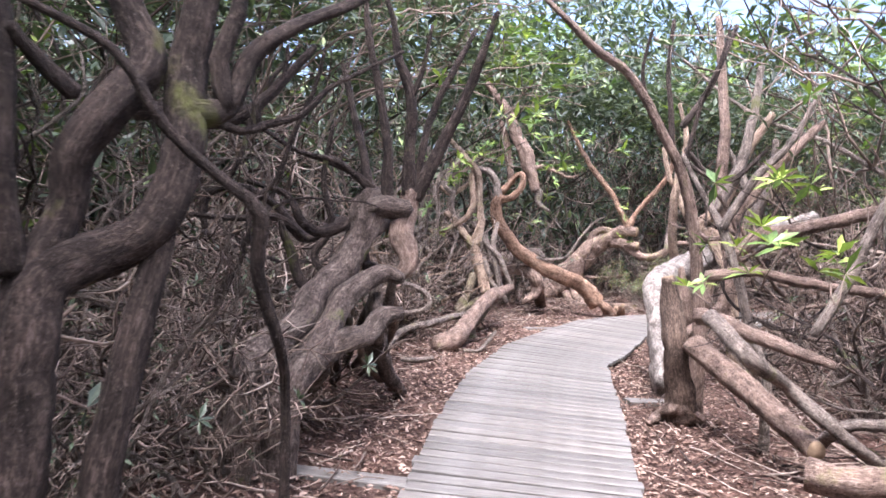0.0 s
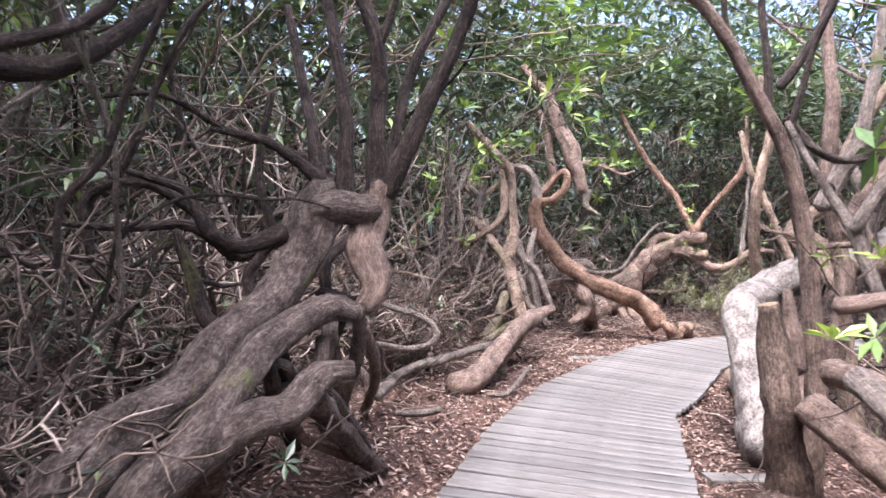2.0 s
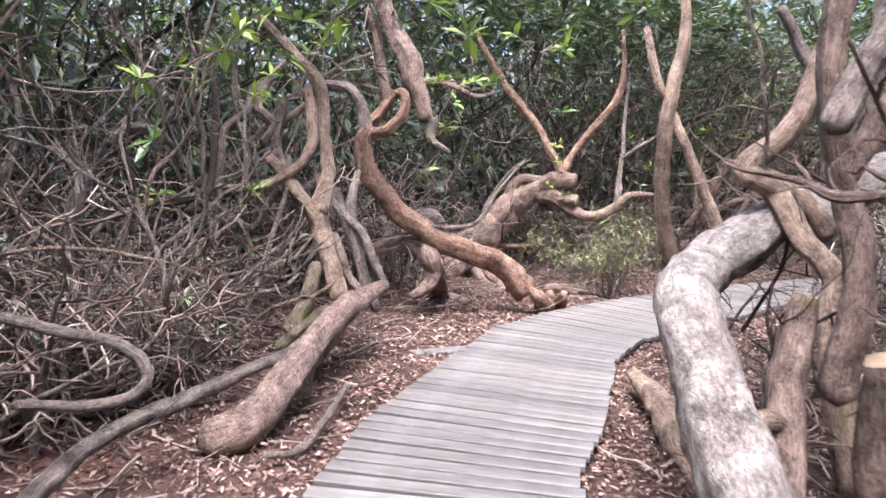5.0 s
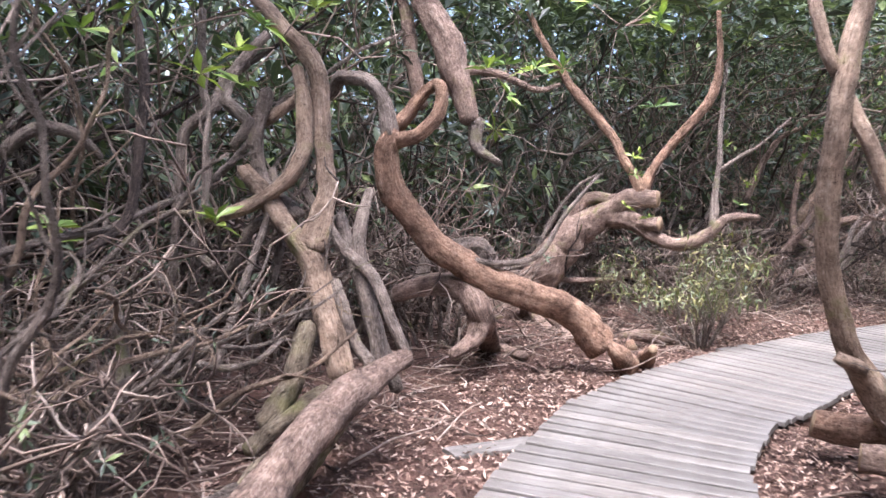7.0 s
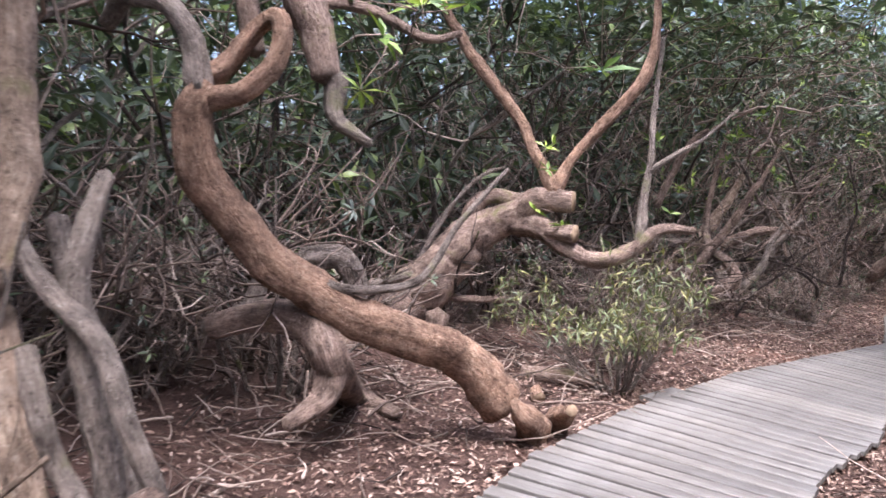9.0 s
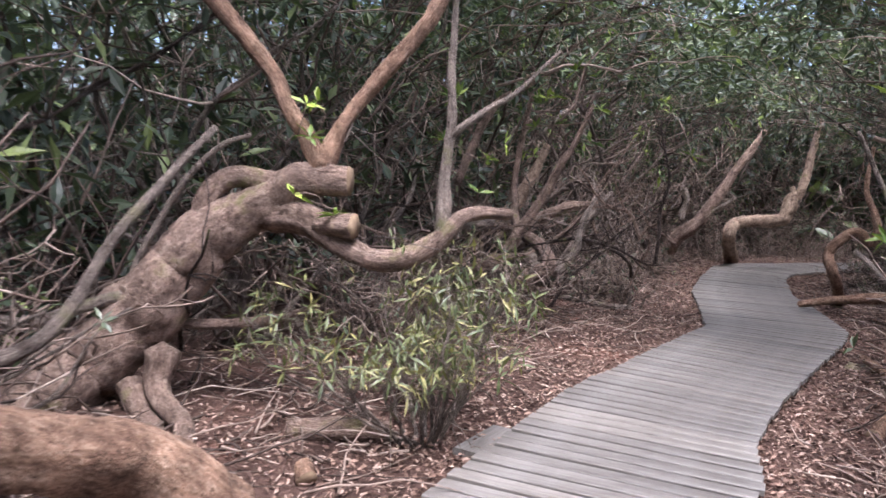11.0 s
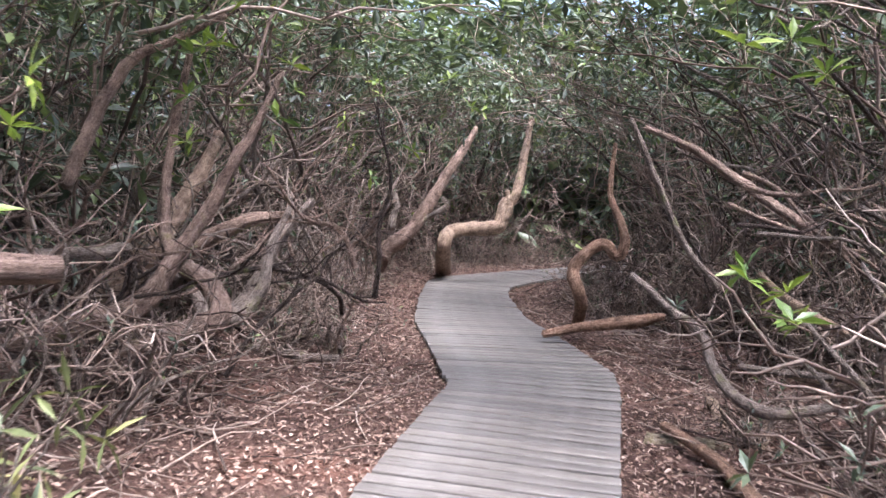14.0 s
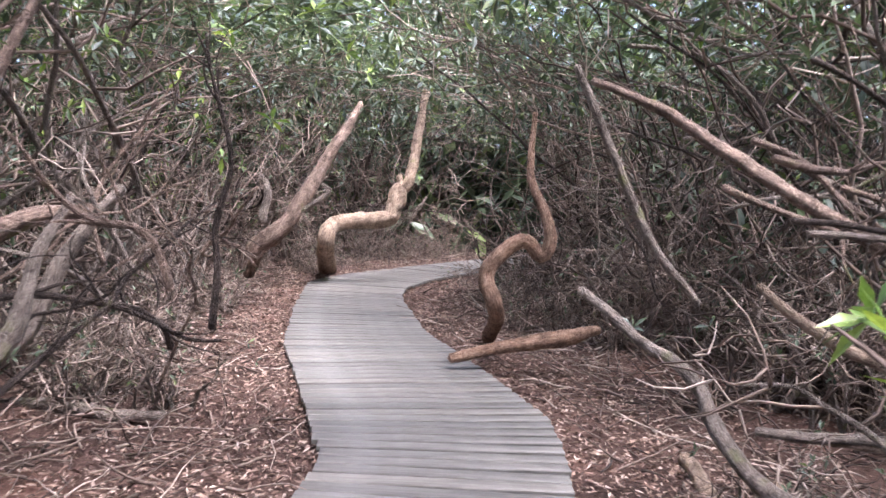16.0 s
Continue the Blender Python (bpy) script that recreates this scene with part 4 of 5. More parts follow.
thing = gnarled("cut_stick", "orange-brown broken branch lying beside the walk", "branch")
limb(thing, "stick", ORANGE, [(7.69, 12.99, 0.03, 0.028), (7.31, 12.52, 0.03, 0.036), (6.87, 12.10, 0.00, 0.041), (6.81, 12.02, 0.01, 0.043)], True)
limb(thing, "stub", ORANGE, [(6.81, 12.02, 0.04, 0.046), (6.47, 11.91, 0.00, 0.046), (6.04, 11.73, -0.05, 0.044)], True)
limb(thing, "stub", ORANGE, [(6.98, 11.89, 0.10, 0.031), (6.89, 11.71, 0.09, 0.035), (6.86, 11.48, 0.05, 0.034)], True)
thing = gnarled("ground_log", "mossy rotting log chunk in dry litter", "log")
limb(thing, "log", MOSS, [(7.61, 13.07, -0.11, 0.100), (7.68, 12.91, -0.12, 0.119), (7.81, 12.70, -0.13, 0.107), (7.85, 12.57, -0.14, 0.071)], True)
thing = gnarled("ground_log", "brown rotting log half sunk in litter", "log")
limb(thing, "log", CHAR, [(6.91, 12.41, -0.15, 0.089), (6.96, 12.28, -0.14, 0.105), (7.03, 12.14, -0.09, 0.072)], True)
thing = gnarled("low_branch", "long grey limb drooping to the litter from the thicket", "branch")
limb(thing, "limb", GREY, [(8.27, 13.59, 0.84, 0.022), (8.15, 13.24, 0.67, 0.024), (7.99, 12.95, 0.56, 0.029), (7.77, 12.74, 0.38, 0.032), (7.64, 12.56, 0.29, 0.035), (7.67, 12.37, 0.25, 0.032), (7.87, 12.13, 0.31, 0.027)], False)
limb(thing, "limb", TAN, [(8.02, 12.58, 0.39, 0.016), (8.16, 12.41, 0.38, 0.019), (8.35, 12.17, 0.34, 0.022)], False)
limb(thing, "limb", TAN, [(8.62, 12.85, 0.92, 0.021), (8.62, 12.67, 0.79, 0.027), (8.65, 12.47, 0.67, 0.030), (8.69, 12.25, 0.59, 0.030)], False)
limb(thing, "limb", RED, [(8.52, 13.70, 1.88, 0.022), (8.54, 13.34, 1.73, 0.026), (8.55, 13.00, 1.51, 0.032), (8.53, 12.68, 1.32, 0.035), (8.54, 12.34, 1.14, 0.035)], False)
thing = gnarled("side_tree", "heavy weathered limbs low beside the reddish bank", "tree")
limb(thing, "limb", TAN, [(6.04, 17.17, -0.02, 0.112), (6.32, 17.03, 0.44, 0.107), (6.53, 16.96, 0.72, 0.097), (6.73, 16.91, 1.04, 0.079), (6.91, 16.88, 1.38, 0.060), (7.06, 16.88, 1.72, 0.041)], False)
limb(thing, "limb", GREY, [(5.96, 16.93, -0.18, 0.094), (6.28, 16.71, -0.10, 0.103), (6.54, 16.57, 0.05, 0.109), (6.75, 16.49, 0.17, 0.095), (6.78, 16.62, 0.40, 0.082), (6.76, 16.82, 0.53, 0.071)], False)
limb(thing, "limb", GREY, [(6.75, 16.48, 0.12, 0.065), (6.88, 16.33, 0.25, 0.069), (7.06, 16.29, 0.44, 0.058), (7.26, 16.24, 0.87, 0.044), (7.50, 16.14, 1.21, 0.028)], False)
limb(thing, "limb", RED, [(6.66, 16.96, 0.68, 0.067), (6.96, 16.76, 0.84, 0.073), (7.22, 16.62, 1.00, 0.057), (7.54, 16.39, 1.07, 0.038)], False)
thing = gnarled("exposed_root", "thin pale root lying across litter", "root")
limb(thing, "root", GREY, [(7.09, 16.52, -0.05, 0.028), (7.21, 16.21, -0.04, 0.036), (7.35, 15.88, -0.05, 0.035), (7.44, 15.63, -0.02, 0.023)], False)
thing = gnarled("slim_tree", "dark bare stem in front of the dead tangle", "tree")
limb(thing, "stem", GREY, [(-0.17, 8.40, 0.33, 0.021), (-0.20, 8.71, 0.42, 0.027), (-0.26, 8.83, 0.67, 0.022), (-0.32, 8.85, 0.82, 0.017)], False)
limb(thing, "stem", DARK, [(-0.26, 8.45, 0.94, 0.014), (-0.18, 8.66, 1.06, 0.019), (-0.17, 8.78, 1.32, 0.020), (-0.20, 8.90, 1.61, 0.021), (-0.29, 9.04, 1.93, 0.018)], False)
limb(thing, "root", GREY, [(-0.18, 8.70, 0.39, 0.016), (-0.22, 8.50, 0.33, 0.020), (-0.24, 8.30, 0.35, 0.020)], False)
thing = gnarled("slim_tree", "pale crooked stems woven into the dead tangle", "tree")
limb(thing, "stem", GREY, [(-0.28, 9.64, 0.71, 0.017), (-0.27, 9.68, 1.17, 0.024), (-0.25, 9.70, 1.44, 0.029), (-0.11, 9.70, 1.57, 0.032), (-0.07, 9.81, 1.73, 0.030), (0.03, 9.81, 1.81, 0.020)], False)
limb(thing, "stem", GREY, [(-0.24, 9.95, 2.08, 0.023), (-0.22, 9.92, 1.72, 0.023), (-0.19, 9.90, 1.56, 0.018)], False)
limb(thing, "stem", TAN, [(-0.09, 9.80, 1.61, 0.028), (0.06, 9.79, 1.51, 0.033), (0.19, 9.78, 1.57, 0.030), (0.29, 9.78, 1.65, 0.023)], False)
limb(thing, "stem", MOSS, [(-0.32, 9.57, 1.04, 0.014), (-0.01, 9.55, 1.07, 0.021), (0.15, 9.55, 1.14, 0.029), (0.31, 9.55, 1.26, 0.031), (0.35, 9.56, 1.46, 0.036), (0.31, 9.68, 1.71, 0.032)], False)
limb(thing, "stem", GREY, [(0.04, 9.19, 0.39, 0.019), (0.11, 9.31, 0.68, 0.020), (0.18, 9.43, 0.96, 0.018), (0.22, 9.55, 1.17, 0.014)], False)
limb(thing, "stem", GREY, [(-0.15, 9.21, 0.47, 0.017), (0.02, 9.20, 0.39, 0.019), (0.21, 9.19, 0.42, 0.015), (0.31, 9.29, 0.51, 0.013)], False)


# ---- leaves and shrubs ----
def leaf(rng, base, out, length, width, verts, faces, droop=0.25):
    """One folded, pointed leaf of six quads' outline."""
    out = out / (math.sqrt(out @ out) + 1e-9)
    side = np.array((out[1], -out[0], 0.0))
    w = math.hypot(out[0], out[1])
    side = side / w if w > 0.1 else np.array((1.0, 0, 0))
    up = np.array((side[1] * out[2], -side[0] * out[2], side[0] * out[1] - side[1] * out[0]))
    roll = rng.uniform(-0.7, 0.7)
    side, up = side * math.cos(roll) + up * math.sin(roll), up * math.cos(roll) - side * math.sin(roll)
    n = len(verts)
    a = base + out * length * 0.5 - up * droop * length * 0.12
    tip = base + out * length - up * droop * length * 0.5
    verts += [tuple(base), tuple(a + side * width * 0.5 + up * width * 0.14), tuple(tip), tuple(a - side * width * 0.5 + up * width * 0.14), tuple(a)]
    faces += [(n, n + 4, n + 1), (n + 4, n + 2, n + 1), (n, n + 3, n + 4), (n + 4, n + 3, n + 2)]


def rosette(rng, at, axis, count, length, verts, faces, slim=1.0):
    axis = np.array(axis, float) / (np.linalg.norm(axis) + 1e-9)
    u = np.cross(axis, (0.3, 0.8, 0.5))
    u /= np.linalg.norm(u) + 1e-9
    v = np.cross(axis, u)
    a0 = rng.uniform(0, 6.28)
    for k in range(count):
        a = a0 + k * 6.283 / count + rng.uniform(-0.3, 0.3)
        out = (u * math.cos(a) + v * math.sin(a)) + axis * rng.uniform(0.0, 0.7)
        le = length * rng.uniform(0.7, 1.15)
        leaf(rng, np.array(at), out, le, le * rng.uniform(0.26, 0.34) * slim, verts, faces)


def wander(rng, start, way, length, r0, r1, steps, twist, lift):
    """A crooked branch: rows of x, y, z, radius."""
    p, d, rows = np.array(start, float), np.array(way, float) / np.linalg.norm(way), []
    for i in range(steps + 1):
        k = i / steps
        rows.append((*p, r0 * (1 - k) + r1 * k))
        d = d + rng.normal(0, twist, 3) + np.array((0, 0, lift))
        d /= math.sqrt(d @ d)
        p = p + d * length / steps
    return np.array(rows)


def make_shrub(name, label, seed, stems, height, lean, leafy, leaf_from, twigs, leaf_mat, bark_mat, radius=0.035, leaf_len=0.12, droop=0.0):
    """Many-stemmed shrub: crooked stems, forking twigs, whorled leaves at the tips."""
    rng = np.random.default_rng(seed)
    thin = 1.7 if name == "dead_shrub" else 1.0
    ob = new(name)
    tagged(ob, label, "shrub", "rhododendron thicket")
    tv, tf, lv, lf = [], [], [], []
    for s in range(stems):
        a = rng.uniform(0, 6.283)
        base = np.array((math.cos(a), math.sin(a), 0)) * rng.uniform(0.02, 0.35)
        way = (math.cos(a) * lean, math.sin(a) * lean, 1.0)
        L = height * rng.uniform(0.75, 1.15)
        rows = wander(rng, base - np.array((0, 0, 0.15)), way, L, radius * rng.uniform(0.6, 1.2), radius * 0.25, 12, 0.2, 0.02)
        sv, sf, suv = [], [], []
        tube(spline(rows, 0.22), 5, sv, sf, suv, 0.12, False, seed + s)
        link_mesh("stem", sv, sf, bark_mat, ob, "", suv)
        for q in range(twigs):
            i = rng.integers(2, 13)
            w = rng.normal(0, 1, 3)
            w[2] = w[2] * 0.6 + 0.35 - droop
            l2 = L * rng.uniform(0.2, 0.42)
            r2 = wander(rng, rows[i, :3], w, l2, rows[i, 3] * 0.5 + 0.003, thin * 0.004, 5, 0.3, 0.05)
            tube(r2, 3, tv, tf)
            for c in range(3):
                j = rng.integers(2, 6)
                w = rng.normal(0, 1, 3) + (r2[-1, :3] - r2[0, :3]) / l2
                w[2] -= droop
                r3 = wander(rng, r2[j, :3], w, l2 * rng.uniform(0.3, 0.7), thin * 0.006, thin * 0.0022, 3, 0.3, 0.05)
                tube(r3, 3, tv, tf)
                if r3[-1, 2] > leaf_from * (0.8 + 0.4 * rng.random()) and rng.random() < leafy:
                    rosette(rng, r3[-1, :3], r3[-1, :3] - r3[-2, :3] + (0, 0, 0.02), rng.integers(5, 9), leaf_len, lv, lf)
    tagged(link_mesh("branchwork", tv, tf, TWIG, ob), kind="stuff")
    if lf:
        tagged(link_mesh("leaves", lv, lf, leaf_mat, ob, "", None, None, False), kind="stuff")
    return ob


PROTO = [
    make_shrub("rhododendron_shrub", "tall rhododendron with bare crooked stems and leafy crown", 11, 7, 3.3, 0.35, 0.8, 1.7, 8, LEAF, GREY),
    make_shrub("rhododendron_shrub", "spreading rhododendron with a dense evergreen crown", 12, 7, 3.6, 0.5, 0.85, 1.9, 9, LEAF, DARK),
    make_shrub("rhododendron_shrub", "rhododendron with bright green leaf whorls, sunlight put into the leaf colour", 13, 6, 3.4, 0.4, 0.8, 1.5, 8, LEAF_LIGHT, GREY),
]
TANGLE = [
    make_shrub("dead_shrub", "tangle of bare grey dead rhododendron twigs", 21, 7, 1.7, 0.6, 0.06, 0.5, 9, LEAF, GREY, 0.034, 0.1, 0.2),
    make_shrub("dead_shrub", "low thicket of dry leafless branches", 22, 8, 1.4, 0.8, 0.1, 0.3, 9, LEAF, GREY, 0.032, 0.1, 0.3),
    make_shrub("dead_shrub", "dense upright thicket of thin brown stems", 23, 8, 2.4, 0.35, 0.08, 0.9, 8, LEAF, GREY, 0.032, 0.1, 0.05),
]


def near_eye(x, y):
    return min((x - r[1]) ** 2 + (y - r[2]) ** 2 for r in PATH) ** 0.5


# ---- the thicket on both sides of the walk ----
rng = np.random.default_rng(5)
PLACED = []


SAMPLES = {}


def sampled(kind):
    """Some hundreds of points of a shrub, to see what room it takes."""
    if kind.name not in SAMPLES:
        pts = []
        for o in kind.children:
            a = np.empty(len(o.data.vertices) * 3)
            o.data.vertices.foreach_get("co", a)
            pts.append(a.reshape(-1, 3)[::13 if o.name.startswith("branchwork") else 5])
        SAMPLES[kind.name] = np.vstack(pts)
    return SAMPLES[kind.name]


EYES = np.array([(r[1], r[2]) for r in PATH])


def clear_of_walk(q, open_ground=True):
    """True where points leave the walk and the open ground free."""
    i = np.clip(((q[:, 1] + 10) * 10).astype(int), 0, 459)
    j = np.clip(((q[:, 0] + 14) * 10).astype(int), 0, 479)
    d = NEAR_ARRAY[i, j]
    if ((d < 0.9) & (q[:, 2] < 2.15)).any():
        return False
    low = q[q[:, 2] < 2.6]
    if len(low) and (np.min((low[:, None, 0] - EYES[None, :, 0]) ** 2 + (low[:, None, 1] - EYES[None, :, 1]) ** 2)) < 0.75:
        return False
    if not open_ground:
        return True
    mid = q[q[:, 2] < 1.9]
    return not any((((mid[:, 0] - a) ** 2 + (mid[:, 1] - c) ** 2 < r * r).mean() if len(mid) else 0) > 0.004 for a, c, r in CLEAR)


def plant(kind, x, y, s, open_ground=True):
    for attempt in range(4):
        m = pose(x, y, ground_z(x, y), rng.normal(0, 5), rng.normal(0, 5), rng.uniform(0, 360)) @ Matrix.Scale(s, 4)
        a = np.array(m)
        if clear_of_walk(sampled(kind) @ a[:3, :3].T + a[:3, 3], open_ground):
            break
    else:
        return
    if kind.get("used") is None:
        kind["used"] = 1
        kind.matrix_basis = m
    else:
        copy_thing(kind, pose(0, 0, 0)).matrix_basis = m
    PLACED.append((x, y))


# open ground kept free: x, y, radius
CLEAR = [(0.2, 8.4, 0.8), (0.9, 9.6, 0.9), (1.4, 10.8, 0.9), (2.4, 12.2, 1.0), (2.6, 12.9, 0.8), (1.9, 11.6, 0.8), (3.4, 12.4, 0.6), (0.0, 7.2, 0.8), (-0.5, 5.2, 0.7), (1.9, 5.0, 0.9), (1.8, 3.6, 0.8),
         (5.3, 14.6, 0.8), (6.2, 15.2, 0.9), (10.2, 14.8, 0.9), (9.0, 12.6, 0.4), (3.4, 9.5, 0.6), (12.8, 19.8, 0.5), (11.5, 19.2, 0.4)]


def free(x, y, gap, off, reach):
    if from_walk(x, y) < off or near_eye(x, y) < 1.2:
        return False
    if any((x - a) ** 2 + (y - c) ** 2 < (r + 0.3 * reach) ** 2 for a, c, r in CLEAR):
        return False
    return all((x - a) ** 2 + (y - c) ** 2 > gap * gap for a, c in PLACED)


for tries in range(6000):
    x, y = rng.uniform(-6, 20), rng.uniform(-3, 25)
    d = from_walk(x, y)
    if d > 3.4:
        continue
    s = rng.uniform(0.38, 0.6) if d < 2.1 else rng.uniform(0.7, 1.1)
    if free(x, y, 0.55 if d < 2.1 else 0.85, 0.7 + 0.9 * s, 1.1 * s):
        plant(TANGLE[rng.integers(0, 3)], x, y, s)
# low dry tangles close to the walk: x and y range, number, size
for x0, x1, y0, y1, number, s0, s1 in ((-1.9, -0.15, 7.5, 10.3, 22, 0.4, 0.75), (-3.0, -1.1, 2.5, 7.2, 18, 0.5, 0.8), (2.3, 4.2, 3.0, 8.5, 12, 0.4, 0.7), (-0.3, 1.2, 10.9, 13.0, 8, 0.5, 0.8),
                                       (5.5, 8.5, 9.2, 12.0, 22, 0.4, 0.8), (9.5, 12.5, 11.5, 15.5, 18, 0.4, 0.8), (3.6, 8.5, 14.6, 17.5, 12, 0.35, 0.6), (9.0, 13.0, 18.0, 21.0, 10, 0.5, 0.8)):
    for n in range(number):
        x, y = rng.uniform(x0, x1), rng.uniform(y0, y1)
        if from_walk(x, y) > 1.05:
            plant(TANGLE[rng.integers(0, 3)], x, y, rng.uniform(s0, s1) * (0.75 if from_walk(x, y) < 1.7 else 1.0), False)
PLACED = []
for tries in range(4000):
    x, y = rng.uniform(-8, 24), rng.uniform(-5, 28)
    d = from_walk(x, y)
    if d < 7.0 and free(x, y, 1.2 if d < 4 else 1.8, 1.7, 1.2):
        # share of shrubs with the painted-sunlight leaf colour, higher on the open side
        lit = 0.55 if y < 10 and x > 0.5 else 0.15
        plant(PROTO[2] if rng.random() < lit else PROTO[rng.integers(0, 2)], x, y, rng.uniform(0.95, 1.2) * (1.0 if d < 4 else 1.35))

# ---- branches that arch from the thicket over the walk ----
rng = np.random.default_rng(17)
v, f, lv, lf = [], [], [], []
for n in range(420):
    k = rng.integers(30, len(MIDS) - 4)
    c, q = MIDS[k], MIDS[k + 3] - MIDS[k]
    q = q / np.linalg.norm(q)
    side = np.array((-q[1], q[0])) * (1 if rng.random() < 0.5 else -1)
    far = rng.uniform(2.2, 3.6)
    if (c[1] < 12.5 and rng.random() < 0.7) or rng.random() < 0.35:
        continue
    a = c + side * far + q * rng.normal(0, 0.5)
    z0 = rng.uniform(0.6, 2.2)
    over = rng.uniform(-0.6, 1.3)
    top = rng.uniform(2.35, 3.6)
    e = c + side * over + q * rng.normal(0, 0.8)
    mid = (a * 0.6 + e * 0.4)
    r = rng.uniform(0.006, 0.018)
    rows = spline([(a[0], a[1], z0, r), (*(a * 0.85 + e * 0.15), z0 + 0.5 * (top - z0), r * 0.9), (*mid, z0 + 0.85 * (top - z0), r * 0.7), (*e, top, r * 0.3)], 0.18)
    rows[:, :3] += rng.normal(0, 0.03, (len(rows), 3))
    if not clear_of_walk(rows):
        continue
    tube(rows, 5, v, f)
    for b in range(9):
        i = rng.integers(2, len(rows))
        w = (rows[-1, :3] - rows[0, :3]) * 0.5 + rng.normal(0, 0.8, 3)
        r2 = wander(rng, rows[i, :3], w, rng.uniform(0.4, 1.0), 0.006, 0.002, 6, 0.22, 0.03)
        if not clear_of_walk(r2):
            continue
        tube(r2, 3, v, f)
        for c2 in range(3):
            r3 = wander(rng, r2[rng.integers(2, 7), :3], rng.normal(0, 1, 3) + w, rng.uniform(0.2, 0.4), 0.004, 0.0015, 3, 0.25, 0.03)
            tube(r3, 3, v, f)
            if r3[-1, 2] > 1.9 and rng.random() < 0.75:
                rosette(rng, r3[-1, :3], r3[-1, :3] - r3[-2, :3] + (0, 0, 0.03), rng.integers(5, 9), 0.12, lv, lf)
tagged(link_mesh("overhanging_branches", v, f, TWIG), "thin crooked branches arching over the walk", "branches", kind="stuff")
tagged(link_mesh("overhanging_leaves", lv, lf, LEAF, None, "", None, None, False), "green leaf whorls overhead", "leaves", kind="stuff")

# ---- deep thicket behind, closing the view ----
lv, lf, v, f = [], [], [], []
count = 0
while count < 34000:
    x, y = rng.uniform(-12, 32), rng.uniform(-8, 34)
    d = from_walk(x, y)
    if d < 3.0 or d > 11:
        continue
    top = 4.2 + 0.45 * d + 0.9 * noise.noise((x * 0.5, y * 0.5, 2))
    z = rng.uniform(0.1, 1.0) ** 0.7 * top if count % 5 < 3 else rng.uniform(0.05, 1.7)
    count += 1
    rosette(rng, (x, y, z), rng.normal(0, 0.6, 3) + (0, 0, 0.6), 4, 0.2 + 0.022 * d, lv, lf)
    if count % 5 == 0:
        tube(wander(rng, (x, y, z - 0.8), rng.normal(0, 0.7, 3) + (0, 0, 0.8), 1.5, 0.02, 0.006, 4, 0.2, 0.02), 3, v, f)
tagged(link_mesh("deep_foliage", lv, lf, LEAF, None, "", None, None, False), "dark evergreen leaves deep in the thicket", "foliage", kind="stuff")
tagged(link_mesh("deep_branches", v, f, TWIG), "crooked branches deep in the thicket", "branches", kind="stuff")


# ---- evergreen roof added to shade the thicket, open above the first stretch of the walk ----
rng = np.random.default_rng(23)
lv, lf, sv, sf = [], [], [], []
count = 0
while count < 14500:
    x, y = rng.uniform(-9, 24), rng.uniform(-4, 28)
    d = from_walk(x, y)
    # leaf cover mostly above the view, added to darken the left start
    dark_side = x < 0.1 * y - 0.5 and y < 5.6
    # sunny: thinner cover, most of its leaves coloured bright as if sunlit
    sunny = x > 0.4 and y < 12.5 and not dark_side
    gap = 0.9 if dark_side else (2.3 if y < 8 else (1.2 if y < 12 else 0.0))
    if d > 7.5 or d < gap + 0.5 * noise.noise((x * 0.8, y * 0.8, 9)):
        continue
    if noise.noise((x * 0.9, y * 0.9, 4)) < (-0.25 if dark_side else (0.05 if sunny else (-0.1 if d < 1.5 else -0.25))):
        continue
    count += 1
    z = rng.uniform(2.5, 3.6) if dark_side and d > 1.2 else rng.uniform(2.9, 3.9) + 0.12 * min(d, 5)
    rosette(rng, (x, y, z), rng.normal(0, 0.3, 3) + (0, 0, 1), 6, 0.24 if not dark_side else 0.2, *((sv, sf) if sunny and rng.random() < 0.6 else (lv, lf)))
tagged(link_mesh("canopy_leaves", lv, lf, LEAF, None, "", None, None, False), "dense evergreen leaf roof over the thicket, added to shade it", "foliage", kind="stuff")
tagged(link_mesh("sunlit_leaves", sv, sf, LEAF_LIGHT, None, "", None, None, False), "bright green leaves high over the walk, sunlight put into their colour", "foliage", kind="stuff")
lv, lf = [], []
for n in range(16000):
    a = rng.uniform(0, 6.283)
    d = rng.uniform(17, 25)
    x, y = 7 + d * math.cos(a), 10 + d * math.sin(a)
    rosette(rng, (x, y, rng.uniform(0, 1) ** 1.2 * (6.0 + 2.0 * noise.noise((x * 0.3, y * 0.3, 7)))), rng.normal(0, 0.6, 3) + (0, 0, 0.4), 4, 0.85, lv, lf)
tagged(link_mesh("far_wood", lv, lf, LEAF, None, "", None, None, False), "dark evergreen wood beyond the thicket", "foliage", kind="stuff")


